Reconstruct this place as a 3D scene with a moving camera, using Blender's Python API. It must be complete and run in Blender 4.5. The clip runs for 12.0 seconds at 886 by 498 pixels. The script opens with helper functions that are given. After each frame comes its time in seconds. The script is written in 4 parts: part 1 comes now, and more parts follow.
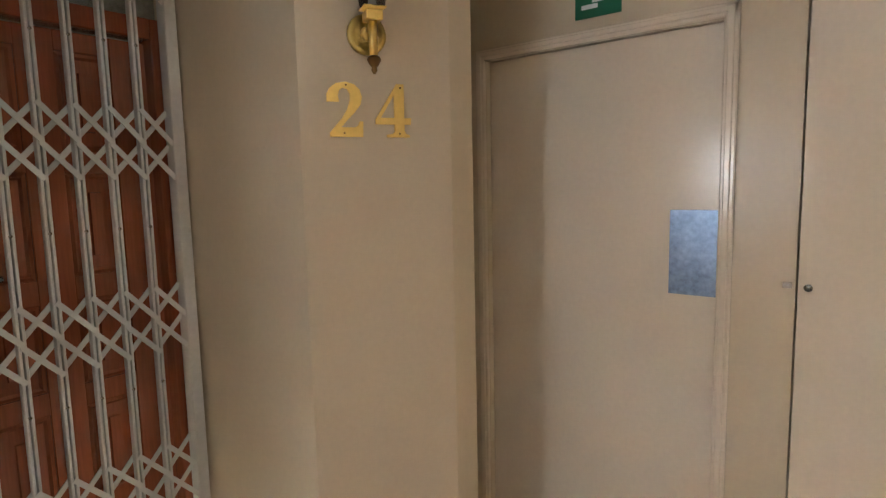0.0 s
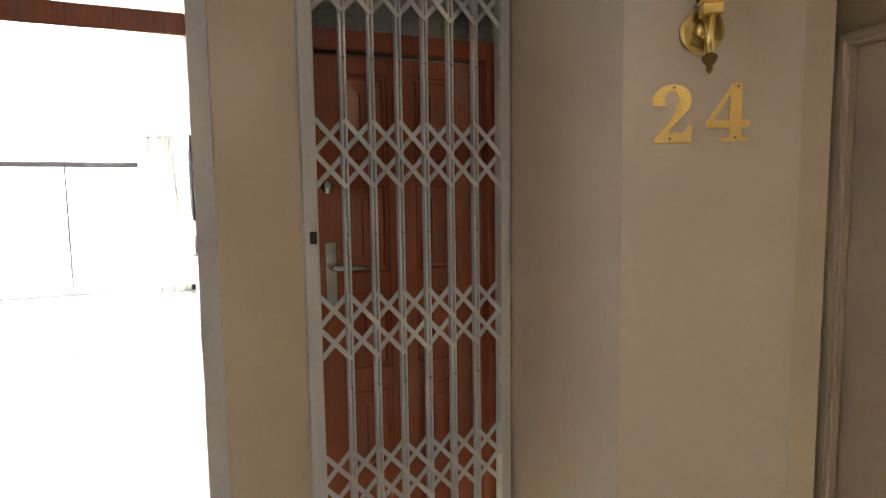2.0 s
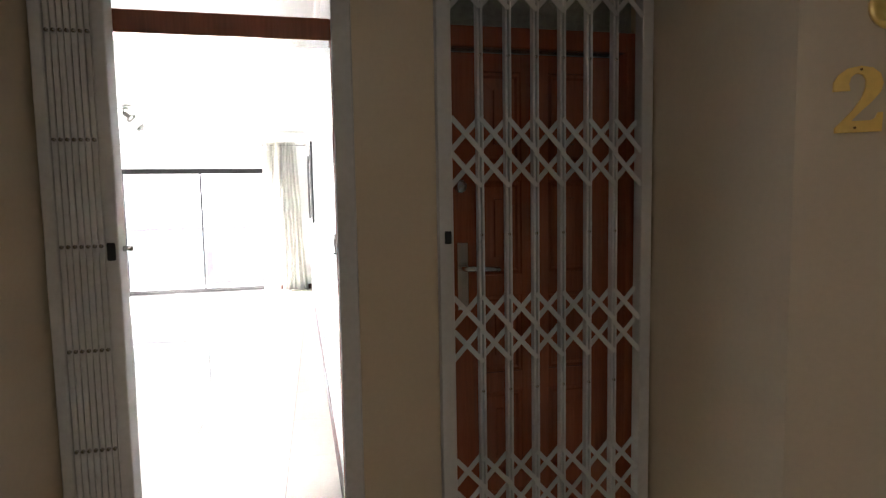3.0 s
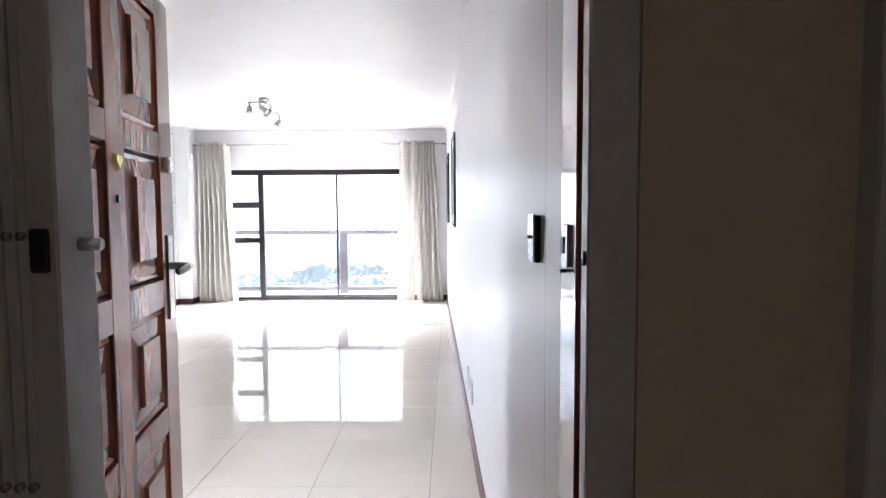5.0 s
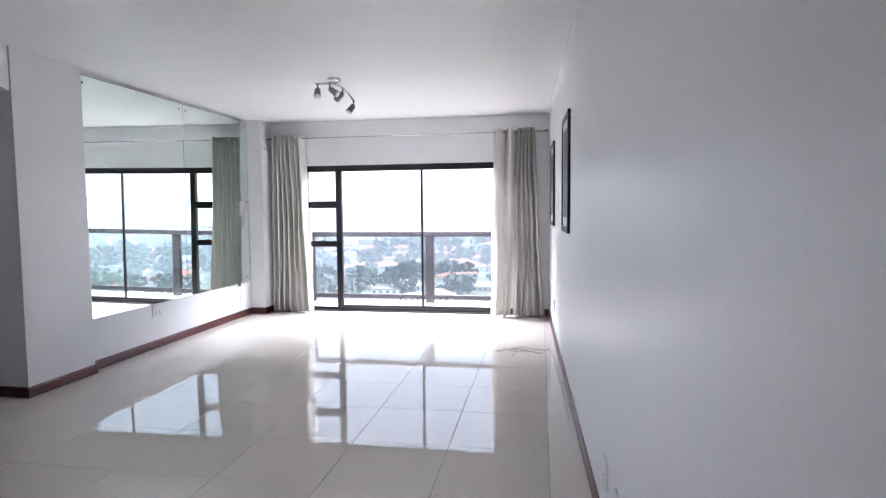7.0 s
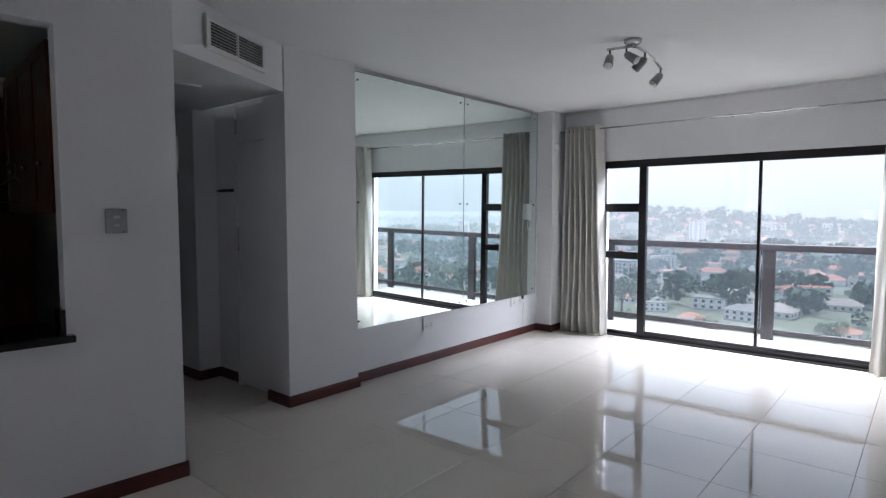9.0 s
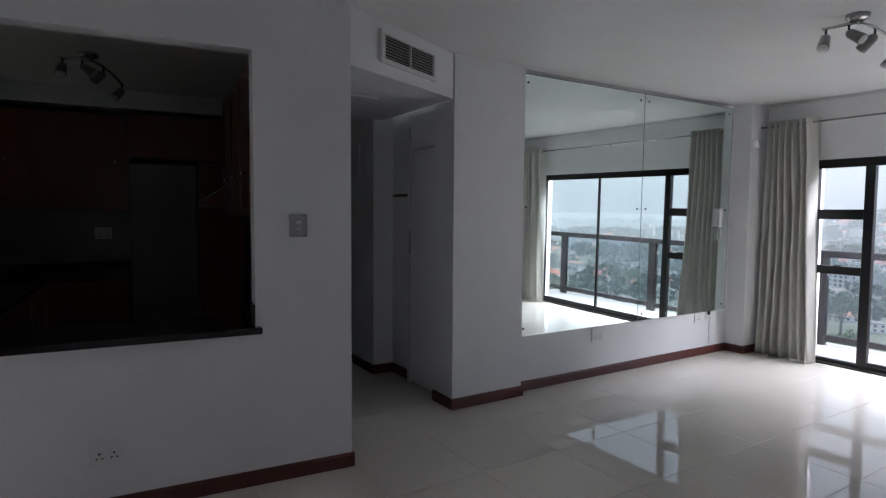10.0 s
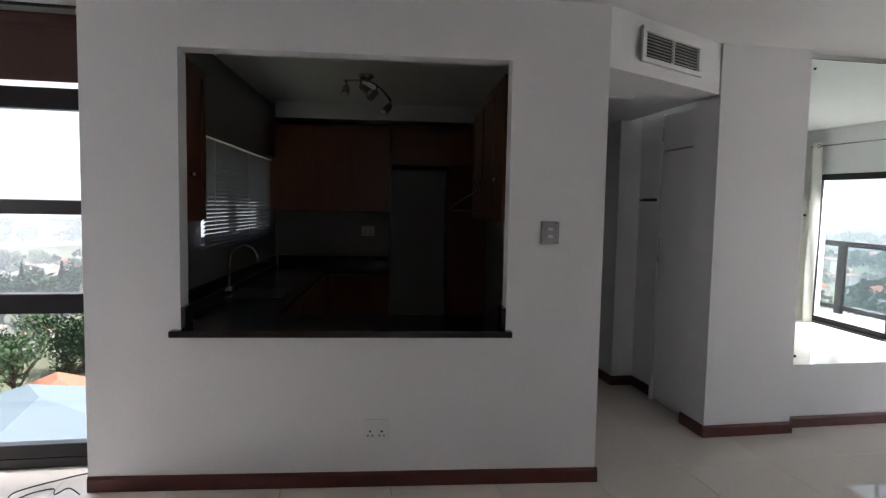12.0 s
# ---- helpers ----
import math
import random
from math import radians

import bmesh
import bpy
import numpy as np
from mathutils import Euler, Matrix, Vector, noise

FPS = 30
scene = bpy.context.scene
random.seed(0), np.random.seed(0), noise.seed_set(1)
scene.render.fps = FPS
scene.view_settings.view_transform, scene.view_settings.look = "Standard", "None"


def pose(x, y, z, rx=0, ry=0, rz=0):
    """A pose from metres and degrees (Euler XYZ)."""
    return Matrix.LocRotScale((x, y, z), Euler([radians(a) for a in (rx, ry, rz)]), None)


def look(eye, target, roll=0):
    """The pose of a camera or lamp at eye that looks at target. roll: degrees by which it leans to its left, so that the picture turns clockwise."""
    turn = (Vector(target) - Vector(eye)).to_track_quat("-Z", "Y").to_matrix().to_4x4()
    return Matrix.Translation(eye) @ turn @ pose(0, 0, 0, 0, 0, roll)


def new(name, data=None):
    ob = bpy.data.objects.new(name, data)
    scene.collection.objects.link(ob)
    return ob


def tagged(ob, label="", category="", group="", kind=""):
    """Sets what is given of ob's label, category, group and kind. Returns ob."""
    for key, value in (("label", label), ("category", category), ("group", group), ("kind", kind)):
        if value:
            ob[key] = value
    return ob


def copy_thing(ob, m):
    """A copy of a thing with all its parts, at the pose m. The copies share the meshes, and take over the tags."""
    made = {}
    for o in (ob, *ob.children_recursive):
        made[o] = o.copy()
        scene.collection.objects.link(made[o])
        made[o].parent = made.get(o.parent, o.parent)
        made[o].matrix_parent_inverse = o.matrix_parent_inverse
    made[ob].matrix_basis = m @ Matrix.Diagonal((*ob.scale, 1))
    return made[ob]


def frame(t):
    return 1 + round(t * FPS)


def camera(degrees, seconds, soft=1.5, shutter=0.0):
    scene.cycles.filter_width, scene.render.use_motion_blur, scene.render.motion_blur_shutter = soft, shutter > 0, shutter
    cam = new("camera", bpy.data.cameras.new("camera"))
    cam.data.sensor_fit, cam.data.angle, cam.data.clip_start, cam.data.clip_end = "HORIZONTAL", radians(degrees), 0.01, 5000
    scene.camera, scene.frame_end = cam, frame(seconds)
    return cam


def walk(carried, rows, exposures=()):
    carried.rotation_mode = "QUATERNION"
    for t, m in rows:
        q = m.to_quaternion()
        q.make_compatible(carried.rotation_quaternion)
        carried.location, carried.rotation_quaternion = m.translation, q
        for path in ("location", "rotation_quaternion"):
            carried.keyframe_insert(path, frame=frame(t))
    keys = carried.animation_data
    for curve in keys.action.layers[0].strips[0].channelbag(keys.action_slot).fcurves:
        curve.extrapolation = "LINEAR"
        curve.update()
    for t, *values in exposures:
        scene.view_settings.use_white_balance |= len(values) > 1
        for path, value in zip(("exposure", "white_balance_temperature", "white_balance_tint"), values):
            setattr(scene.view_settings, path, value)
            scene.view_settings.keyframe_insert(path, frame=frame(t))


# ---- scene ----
cam = camera(75.3, 12.0, soft=1.3)
PATH = [
    (0, (0.064, -1.229, 1.487), (1.621, 0.005, 1.259), -1.3),
    (0.5, (0.058, -1.214, 1.491), (1.419, 0.236, 1.277), -1.3),
    (1, (0.06, -1.198, 1.489), (1.211, 0.425, 1.29), -1.2),
    (1.5, (0.063, -1.194, 1.497), (1.002, 0.56, 1.299), -0.9),
    (2, (0.042, -1.194, 1.493), (0.794, 0.65, 1.307), -0.8),
    (2.5, (0.035, -1.18, 1.497), (0.59, 0.732, 1.313), -0.8),
    (3, (-0.049, -1.116, 1.48), (0.372, 0.832, 1.313), -1.0),
    (3.5, (-0.086, -0.999, 1.469), (0.071, 0.988, 1.306), -1.0),
    (3.7, (-0.088, -0.9, 1.478), (-0.001, 1.092, 1.313), -1.0),
    (5.3, (-0.169, 0.200, 1.372), (-0.21, 2.196, 1.252), -0.35),
    (5.5, (-0.176, 0.327, 1.363), (-0.236, 2.323, 1.245), -0.4),
    (6, (-0.188, 0.63, 1.386), (-0.291, 2.624, 1.261), -0.5),
    (6.5, (-0.217, 0.905, 1.412), (-0.407, 2.892, 1.284), -0.6),
    (6.7, (-0.249, 1.035, 1.424), (-0.488, 3.017, 1.292), -0.6),
    (8.5, (-0.584, 2.393, 1.478), (-1.625, 4.094, 1.342), 0.0),
    (9, (-0.584, 2.559, 1.485), (-1.88, 4.077, 1.355), -0.1),
    (9.5, (-0.596, 2.672, 1.514), (-2.144, 3.935, 1.381), 0.3),
    (10, (-0.604, 2.7, 1.519), (-2.297, 3.753, 1.392), 0.4),
    (10.5, (-0.628, 2.679, 1.542), (-2.447, 3.499, 1.409), 0.7),
    (11, (-0.657, 2.634, 1.551), (-2.544, 3.282, 1.416), 1.0),
    (11.5, (-0.671, 2.605, 1.554), (-2.613, 3.065, 1.418), 1.1),
    (12, (-0.7, 2.576, 1.564), (-2.666, 2.915, 1.423), 1.1),
]
walk(cam, [(t, look(e, q, r)) for t, e, q, r in PATH],
     [(0, 5.05, 6450, 10), (1.0, 5.4, 6100, 11), (1.5, 5.25, 6150, 11), (2.0, 4.9, 6300, 11), (2.5, 4.3, 6300, 10), (3.0, 3.7, 6250, 10), (3.7, 3.0, 6150, 11), (5.3, 2.45, 5800, 14),
      (5.8, 2.3, 5800, 14), (6.5, 1.78, 5750, 15), (8.5, .5, 5650, 12), (9.0, .3, 5650, 11), (9.5, -.03, 5650, 11), (10.5, .25, 5850, 11), (11.0, .5, 5900, 11), (12, .85, 6150, 12)])

# ---- world and large lights ----
SUN_EL, SUN_AZ = 70.0, -40.0      # degrees; azimuth from +Y towards +X


def make_world():
    w = bpy.data.worlds.new("world")
    scene.world = w
    w.use_nodes = True
    nt = w.node_tree
    sky = nt.nodes.new("ShaderNodeTexSky")
    sky.sky_type = "NISHITA"
    sky.sun_disc = False
    sky.sun_elevation, sky.sun_rotation = radians(SUN_EL), radians(SUN_AZ)
    sky.air_density, sky.dust_density = 1.0, 4.0
    bg = nt.nodes["Background"]
    bg.inputs["Strength"].default_value = 0.15
    nt.links.new(sky.outputs[0], bg.inputs["Color"])
    el, az = radians(SUN_EL), radians(SUN_AZ)
    d = Vector((math.sin(az) * math.cos(el), math.cos(az) * math.cos(el), math.sin(el)))
    s = new("sun", bpy.data.lights.new("sun", "SUN"))
    s.data.energy, s.data.angle, s.data.color = 5.0, radians(0.5), (1.0, 0.95, 0.88)
    s.matrix_world = look(d * 60, (0, 0, 0))


make_world()


def area(name, eye, target, w, h, power, color=(1, 1, 1)):
    li = new(name, bpy.data.lights.new(name, "AREA"))
    li.data.shape, li.data.size, li.data.size_y, li.data.energy, li.data.color = "RECTANGLE", w, h, power, color
    li.matrix_world = look(eye, target)
    return li


# ---- materials ----
def mat(name, color, rough=0.5, metal=0.0, var=0.06, scale=3.0, grain=60.0, bump=0.1, coat=0.0, spec=0.5):
    """Plain surface with mottling at two scales and a fine relief."""
    m = bpy.data.materials.new(name)
    m.use_nodes = True
    nt = m.node_tree
    b = nt.nodes["Principled BSDF"]
    co = nt.nodes.new("ShaderNodeTexCoord")
    n1, n2 = nt.nodes.new("ShaderNodeTexNoise"), nt.nodes.new("ShaderNodeTexNoise")
    n1.inputs["Scale"].default_value, n2.inputs["Scale"].default_value = scale, grain
    n1.inputs["Detail"].default_value = n2.inputs["Detail"].default_value = 4
    for n in (n1, n2):
        nt.links.new(co.outputs["Object"], n.inputs["Vector"])
    add = nt.nodes.new("ShaderNodeMath")
    add.operation = "ADD"
    nt.links.new(n1.outputs["Fac"], add.inputs[0])
    nt.links.new(n2.outputs["Fac"], add.inputs[1])
    mr = nt.nodes.new("ShaderNodeMapRange")
    mr.inputs["From Min"].default_value, mr.inputs["From Max"].default_value = 0.7, 1.3
    mr.inputs["To Min"].default_value, mr.inputs["To Max"].default_value = 1 - var, 1 + var
    nt.links.new(add.outputs[0], mr.inputs["Value"])
    vm = nt.nodes.new("ShaderNodeVectorMath")
    vm.operation = "SCALE"
    vm.inputs[0].default_value = color[:3]
    nt.links.new(mr.outputs[0], vm.inputs["Scale"])
    nt.links.new(vm.outputs[0], b.inputs["Base Color"])
    b.inputs["Roughness"].default_value = rough
    b.inputs["Metallic"].default_value = metal
    b.inputs["Coat Weight"].default_value = coat
    b.inputs["Specular IOR Level"].default_value = spec
    if bump:
        bp = nt.nodes.new("ShaderNodeBump")
        bp.inputs["Strength"].default_value, bp.inputs["Distance"].default_value = bump, 0.002
        nt.links.new(n2.outputs["Fac"], bp.inputs["Height"])
        nt.links.new(bp.outputs[0], b.inputs["Normal"])
    return m


WHITE = mat("white wall paint", (0.78, 0.78, 0.79), 0.4, var=0.02, bump=0.15)
CEIL = mat("ceiling paint", (0.72, 0.72, 0.715), 0.45, var=0.02, bump=0.1)
BEIGE = mat("cream corridor paint", (0.62, 0.51, 0.38), 0.3, var=0.03, bump=0.1)
CREAM = mat("cream gloss paint", (0.76, 0.65, 0.54), 0.17, var=0.03, bump=0.1)
TILE = mat("polished porcelain", (0.7, 0.65, 0.585), 0.03, var=0.04, scale=1.5, bump=0.0)
SKIRT = mat("dark red timber", (0.09, 0.022, 0.018), 0.35, var=0.2)
DARK = mat("dark bronze aluminium", (0.02, 0.018, 0.02), 0.35, 0.3)
STEEL = mat("white painted steel", (0.6, 0.58, 0.58), 0.4)


def wood_mat(name, color, rough, coat):
    """Varnished timber with its grain along z."""
    m = mat(name, color, rough, var=.16, scale=5, grain=40, bump=.05, coat=coat)
    nt = m.node_tree
    co = next(n for n in nt.nodes if n.type == "TEX_COORD")
    mp = nt.nodes.new("ShaderNodeMapping")
    mp.inputs["Scale"].default_value = (3.0, 3.0, .22)
    nt.links.new(co.outputs["Object"], mp.inputs["Vector"])
    for n in nt.nodes:
        if n.type == "TEX_NOISE":
            nt.links.new(mp.outputs[0], n.inputs["Vector"])
    nt.nodes["Principled BSDF"].inputs["Coat Roughness"].default_value = .08
    return m


WOOD = wood_mat("varnished meranti", (0.29, 0.082, 0.04), 0.22, .6)
GRANITE = mat("black granite", (0.012, 0.012, 0.013), 0.08, var=0.5, grain=300)
MIRROR = mat("mirror", (0.78, 0.86, 0.84), 0.0, 1.0, var=0.0, bump=0)
GOLD = mat("polished brass", (0.88, 0.64, 0.22), 0.3, 1.0, bump=0)


def cloth_mat(name, color):
    m = mat(name, color, 0.9, var=.05, scale=4, grain=400, bump=.3)
    nt = m.node_tree
    tl, mx = nt.nodes.new("ShaderNodeBsdfTranslucent"), nt.nodes.new("ShaderNodeMixShader")
    tl.inputs["Color"].default_value = (*color, 1)
    mx.inputs[0].default_value = .22
    nt.links.new(nt.nodes["Principled BSDF"].outputs[0], mx.inputs[1])
    nt.links.new(tl.outputs[0], mx.inputs[2])
    nt.links.new(mx.outputs[0], nt.nodes["Material Output"].inputs["Surface"])
    return m


CLOTH = cloth_mat("curtain cloth", (0.7, 0.68, 0.64))


def set_mat(ob, m):
    ob.data.materials.append(m)
    return ob


def box_bm(bm, x0, x1, y0, y1, z0, z1, m=None):
    vs = [bm.verts.new(((x0, x1)[i], (y0, y1)[j], (z0, z1)[k])) for i in (0, 1) for j in (0, 1) for k in (0, 1)]
    if m is not None:
        for v in vs:
            v.co = m @ v.co
    for f in ((0, 1, 3, 2), (4, 6, 7, 5), (0, 4, 5, 1), (2, 3, 7, 6), (0, 2, 6, 4), (1, 5, 7, 3)):
        bm.faces.new([vs[i] for i in f])
    return vs


def link_bm(name, bm, material, parent=None, label="", bevel=0.0, smooth=False, segments=1):
    if bevel:
        bmesh.ops.bevel(bm, geom=list(bm.edges), offset=bevel, segments=segments, affect="EDGES", clamp_overlap=True, profile=0.5)
    bmesh.ops.recalc_face_normals(bm, faces=list(bm.faces))
    me = bpy.data.meshes.new(name)
    bm.to_mesh(me)
    bm.free()
    if smooth:
        me.polygons.foreach_set("use_smooth", [True] * len(me.polygons))
    me.materials.append(material)
    ob = new(name, me)
    if parent is not None:
        ob.parent = parent
    if label:
        ob["label"] = label
    return ob


part = link_bm


def box(name, x0, x1, y0, y1, z0, z1, material, parent=None, label="", bevel=0.0, m=None):
    bm = bmesh.new()
    box_bm(bm, x0, x1, y0, y1, z0, z1, m)
    return link_bm(name, bm, material, parent, label, bevel)


def wall(name, a, b, thick, z0, z1, material, holes=()):
    """A wall from a to b in plan; its thickness lies to the left of that way. holes: (u0, u1, z0, z1) along it."""
    a, b = Vector((*a, 0)), Vector((*b, 0))
    L = (b - a).length
    u = (b - a) / L
    n = Vector((-u.y, u.x, 0))
    us = sorted({0, L, *[h[0] for h in holes], *[h[1] for h in holes]})
    zs = sorted({z0, z1, *[h[2] for h in holes], *[h[3] for h in holes]})
    solid = lambda i, k: 0 <= i < len(us) - 1 and 0 <= k < len(zs) - 1 and not any(
        h[0] - 1e-6 <= us[i] and us[i + 1] <= h[1] + 1e-6 and h[2] - 1e-6 <= zs[k] and zs[k + 1] <= h[3] + 1e-6 for h in holes)
    bm = bmesh.new()
    cache = {}

    def v(i, s, k):
        if (i, s, k) not in cache:
            cache[i, s, k] = bm.verts.new(a + u * us[i] + n * (s * thick) + Vector((0, 0, zs[k])))
        return cache[i, s, k]
    for i in range(len(us) - 1):
        for k in range(len(zs) - 1):
            if not solid(i, k):
                continue
            for s in (0, 1):
                bm.faces.new([v(i, s, k), v(i + 1, s, k), v(i + 1, s, k + 1), v(i, s, k + 1)])
            for di, ii in ((-1, i), (1, i + 1)):
                if not solid(i + di, k):
                    bm.faces.new([v(ii, 0, k), v(ii, 1, k), v(ii, 1, k + 1), v(ii, 0, k + 1)])
            for dk, kk in ((-1, k), (1, k + 1)):
                if not solid(i, k + dk):
                    bm.faces.new([v(i, 0, kk), v(i + 1, 0, kk), v(i + 1, 1, kk), v(i, 1, kk)])
    if material is WHITE:
        sharp = [e for e in bm.edges if len(e.link_faces) == 2 and e.calc_face_angle(0) > .5]
        bmesh.ops.bevel(bm, geom=sharp, offset=.007, segments=2, affect="EDGES", clamp_overlap=True, profile=.5)
    ob = link_bm(name, bm, material)
    ob["kind"] = "structure"
    return ob



BRICK = mat("grey concrete lintel", (0.3, 0.3, 0.28), 0.9, var=0.3, scale=6, bump=0.5)
CHROME = mat("brushed chrome", (0.6, 0.6, 0.6), 0.25, 1.0, bump=0)
PLASTIC = mat("white plastic", (0.75, 0.75, 0.75), 0.35, var=0.02, bump=0)
BLACK = mat("black plastic", (0.01, 0.01, 0.012), 0.4, bump=0)
GALV = mat("scratched steel plate", (0.2, 0.25, 0.34), 0.3, 1.0, var=0.3, scale=20)
GREEN = mat("green sign", (0.0, 0.13, 0.06), 0.4, bump=0)
GROUT = mat("tile grout", (0.2, 0.18, 0.16), 0.8)
BALC = mat("balcony tiles", (0.3, 0.29, 0.28), 0.5, var=0.08)
KWALL = mat("grey kitchen wall tiles", (0.24, 0.232, 0.225), 0.35)
CABINET = wood_mat("kitchen cherry wood", (0.13, 0.04, 0.015), 0.3, .2)
GREYDOOR = mat("grey appliance", (0.16, 0.16, 0.16), 0.4)
BROWNBLIND = mat("brown roller blind", (0.06, 0.025, 0.02), 0.8, var=0.1)
PICTURE = mat("dull grey print", (0.16, 0.17, 0.17), 0.5, var=0.5, scale=12)
FRAMEM = mat("black picture moulding", (0.03, 0.03, 0.035), 0.35, var=0.3)
HOOK = mat("dark bronze hooks", (0.05, 0.04, 0.03), 0.4, 0.7)
CABLEM = mat("off-white cable", (0.5, 0.47, 0.42), 0.6)


def glass_mat(name, tint):
    m = bpy.data.materials.new(name)
    m.use_nodes = True
    nt = m.node_tree
    nt.nodes.remove(nt.nodes["Principled BSDF"])
    out = nt.nodes["Material Output"]
    tr, gl, mx, fr = (nt.nodes.new(k) for k in ("ShaderNodeBsdfTransparent", "ShaderNodeBsdfGlossy", "ShaderNodeMixShader", "ShaderNodeLayerWeight"))
    pw, ma = nt.nodes.new("ShaderNodeMath"), nt.nodes.new("ShaderNodeMath")
    tr.inputs["Color"].default_value = (*tint, 1)
    gl.inputs["Roughness"].default_value = 0.0
    fr.inputs["Blend"].default_value = 0.5
    pw.operation, ma.operation = "POWER", "MULTIPLY_ADD"
    pw.inputs[1].default_value = 5
    ma.inputs[1].default_value, ma.inputs[2].default_value = .9, .035
    nt.links.new(fr.outputs["Facing"], pw.inputs[0])
    nt.links.new(pw.outputs[0], ma.inputs[0])
    nt.links.new(ma.outputs[0], mx.inputs[0])
    nt.links.new(tr.outputs[0], mx.inputs[1])
    nt.links.new(gl.outputs[0], mx.inputs[2])
    nt.links.new(mx.outputs[0], out.inputs["Surface"])
    return m


GLASS = glass_mat("window glass", (0.975, 0.975, 0.975))
RAILGLASS = glass_mat("balcony glass", (0.88, 0.92, 0.95))


def structure(ob, label=""):
    ob["kind"] = "structure"
    if label:
        ob["label"] = label
    return ob


def thing(name, label, category, m=None, group=""):
    e = new(name)
    if m is not None:
        e.matrix_world = m
    return tagged(e, label, category, group)


def tube_bm(bm, pts, r, n=8, cap=True):
    """A round tube along a polyline, with a radius or a radius for each point."""
    pts = [Vector(p) for p in pts]
    rs = r if isinstance(r, (list, tuple)) else [r] * len(pts)
    rings, up = [], None
    for i, p in enumerate(pts):
        t = (pts[min(i + 1, len(pts) - 1)] - pts[max(i - 1, 0)]).normalized()
        if up is None:
            up = t.orthogonal().normalized()
        a = (up - t * up.dot(t)).normalized()
        up = a
        b = t.cross(a)
        rings.append([bm.verts.new(p + (a * math.cos(k * math.tau / n) + b * math.sin(k * math.tau / n)) * rs[i]) for k in range(n)])
    for q, w in zip(rings, rings[1:]):
        for k in range(n):
            bm.faces.new([q[k], q[(k + 1) % n], w[(k + 1) % n], w[k]])
    if cap:
        bm.faces.new(rings[0][::-1])
        bm.faces.new(rings[-1])


def tube(name, pts, r, material, parent=None, label="", n=8):
    bm = bmesh.new()
    tube_bm(bm, pts, r, n)
    return link_bm(name, bm, material, parent, label, smooth=True)


def prism(name, pts, z0, z1, material, parent=None, label=""):
    """A plan polygon raised from z0 to z1."""
    bm = bmesh.new()
    lo = [bm.verts.new((x, y, z0)) for x, y in pts]
    hi = [bm.verts.new((x, y, z1)) for x, y in pts]
    bm.faces.new(lo[::-1])
    bm.faces.new(hi)
    for i in range(len(pts)):
        j = (i + 1) % len(pts)
        bm.faces.new([lo[i], lo[j], hi[j], hi[i]])
    return link_bm(name, bm, material, parent, label)


# ---- plan ----
CH = 2.70                        # living ceiling
YW = 9.08                        # face of the balcony wall
YE, YI = 0.667, 0.83             # entry wall, corridor face and room face
XK, XM, XP = -3.577, -4.34, -4.25  # kitchen wall, mirror wall, pillar
YK0, YK1 = 1.151, 3.955
xe = lambda y: 0.085 - 0.0305 * y   # face of the right-hand wall

PLAN = [(0.3, 0.7), (0.3, YW + .2), (-9, YW + .2), (-9, 1.5), (-4.42, 1.5), (-4.42, -.8), (-3.1, -.8), (-3.1, 0.7)]
ceiling = structure(prism("ceiling", PLAN, CH, CH + .2, CEIL))
screed = structure(prism("floor", PLAN, -0.1, -0.006, GROUT), "grouted screed under polished cream floor tiles")
structure(box("corridor_floor", -3.1, 2.3, -3.4, YE, -.006, 0, TILE))
structure(box("corridor_slab", -3.1, 2.3, -3.4, YE, -.1, -.0062, GROUT))
structure(box("corridor_ceiling", -3.1, 2.3, -3.4, YE, 2.55, 2.65, CEIL))
wall("wall_east", (xe(YI), YI), (xe(YW + .2), YW + .2), -0.2, 0, CH, WHITE)
wall("wall_window", (xe(YW), YW), (XM - .2, YW), -0.2, 0, CH, WHITE, [(0.55, 3.44, 0, 2.08)])
structure(box("wall_column", XM, -4.13, 8.76, YW, 0, CH, WHITE))
wall("wall_mirror", (XM, YW), (XM, 5.74), -0.2, 0, CH, WHITE)
structure(box("wall_pillar", -4.53, XP, 5.06, 5.74, 0, CH, WHITE))
wall("wall_kitchen", (XK, YK0), (XK, YK1), 0.12, 0, CH, WHITE, [(1.645 - YK0, 3.412 - YK0, 0.86, 2.375)])
wall("wall_entry", (-3.1, YE), (1.20, YE), YI - YE, 0, CH, BEIGE, [(2.26, 3.167, 0, 2.45), (3.418, 4.16, 0, 2.45)])
structure(prism("wall_return_west", [(-.787, YE), (-.848, .18), (-1.0, .18), (-.95, YE)], 0, 2.6, BEIGE))
wall("wall_return", (1.06, YE), (1.115, .11), 0.12, 0, 2.6, BEIGE)
wall("wall_number", (1.115, .11), (1.53, -.11), 0.12, 0, 2.6, BEIGE)
wall("wall_number_side", (1.53, -.11), (1.60, .5), -0.1, 0, 2.6, BEIGE)
wall("wall_exit_back", (1.58, .36), (2.2, .36), .1, 0, 2.6, BEIGE)
wall("wall_exit", (2.07, .40), (2.07, -3.4), 0.15, 0, 2.6, BEIGE, [(.40 - .115, .40 + .779, 0, 1.975), (1.40, 2.4, 0, 1.99)])
structure(box("entry_lining_wall", -3.1, -0.86, YI, YI + .004, 0, CH, WHITE), "white painted room side of the entry wall")
# unseen backing added to stop daylight leaking round the exit and duct doors
structure(box("duct_back_wall", 2.222, 2.3, -3.4, .46, 0, 2.6, BEIGE))
structure(box("corridor_wall_south", -3.1, 2.3, -3.5, -3.4, 0, 2.6, BEIGE))
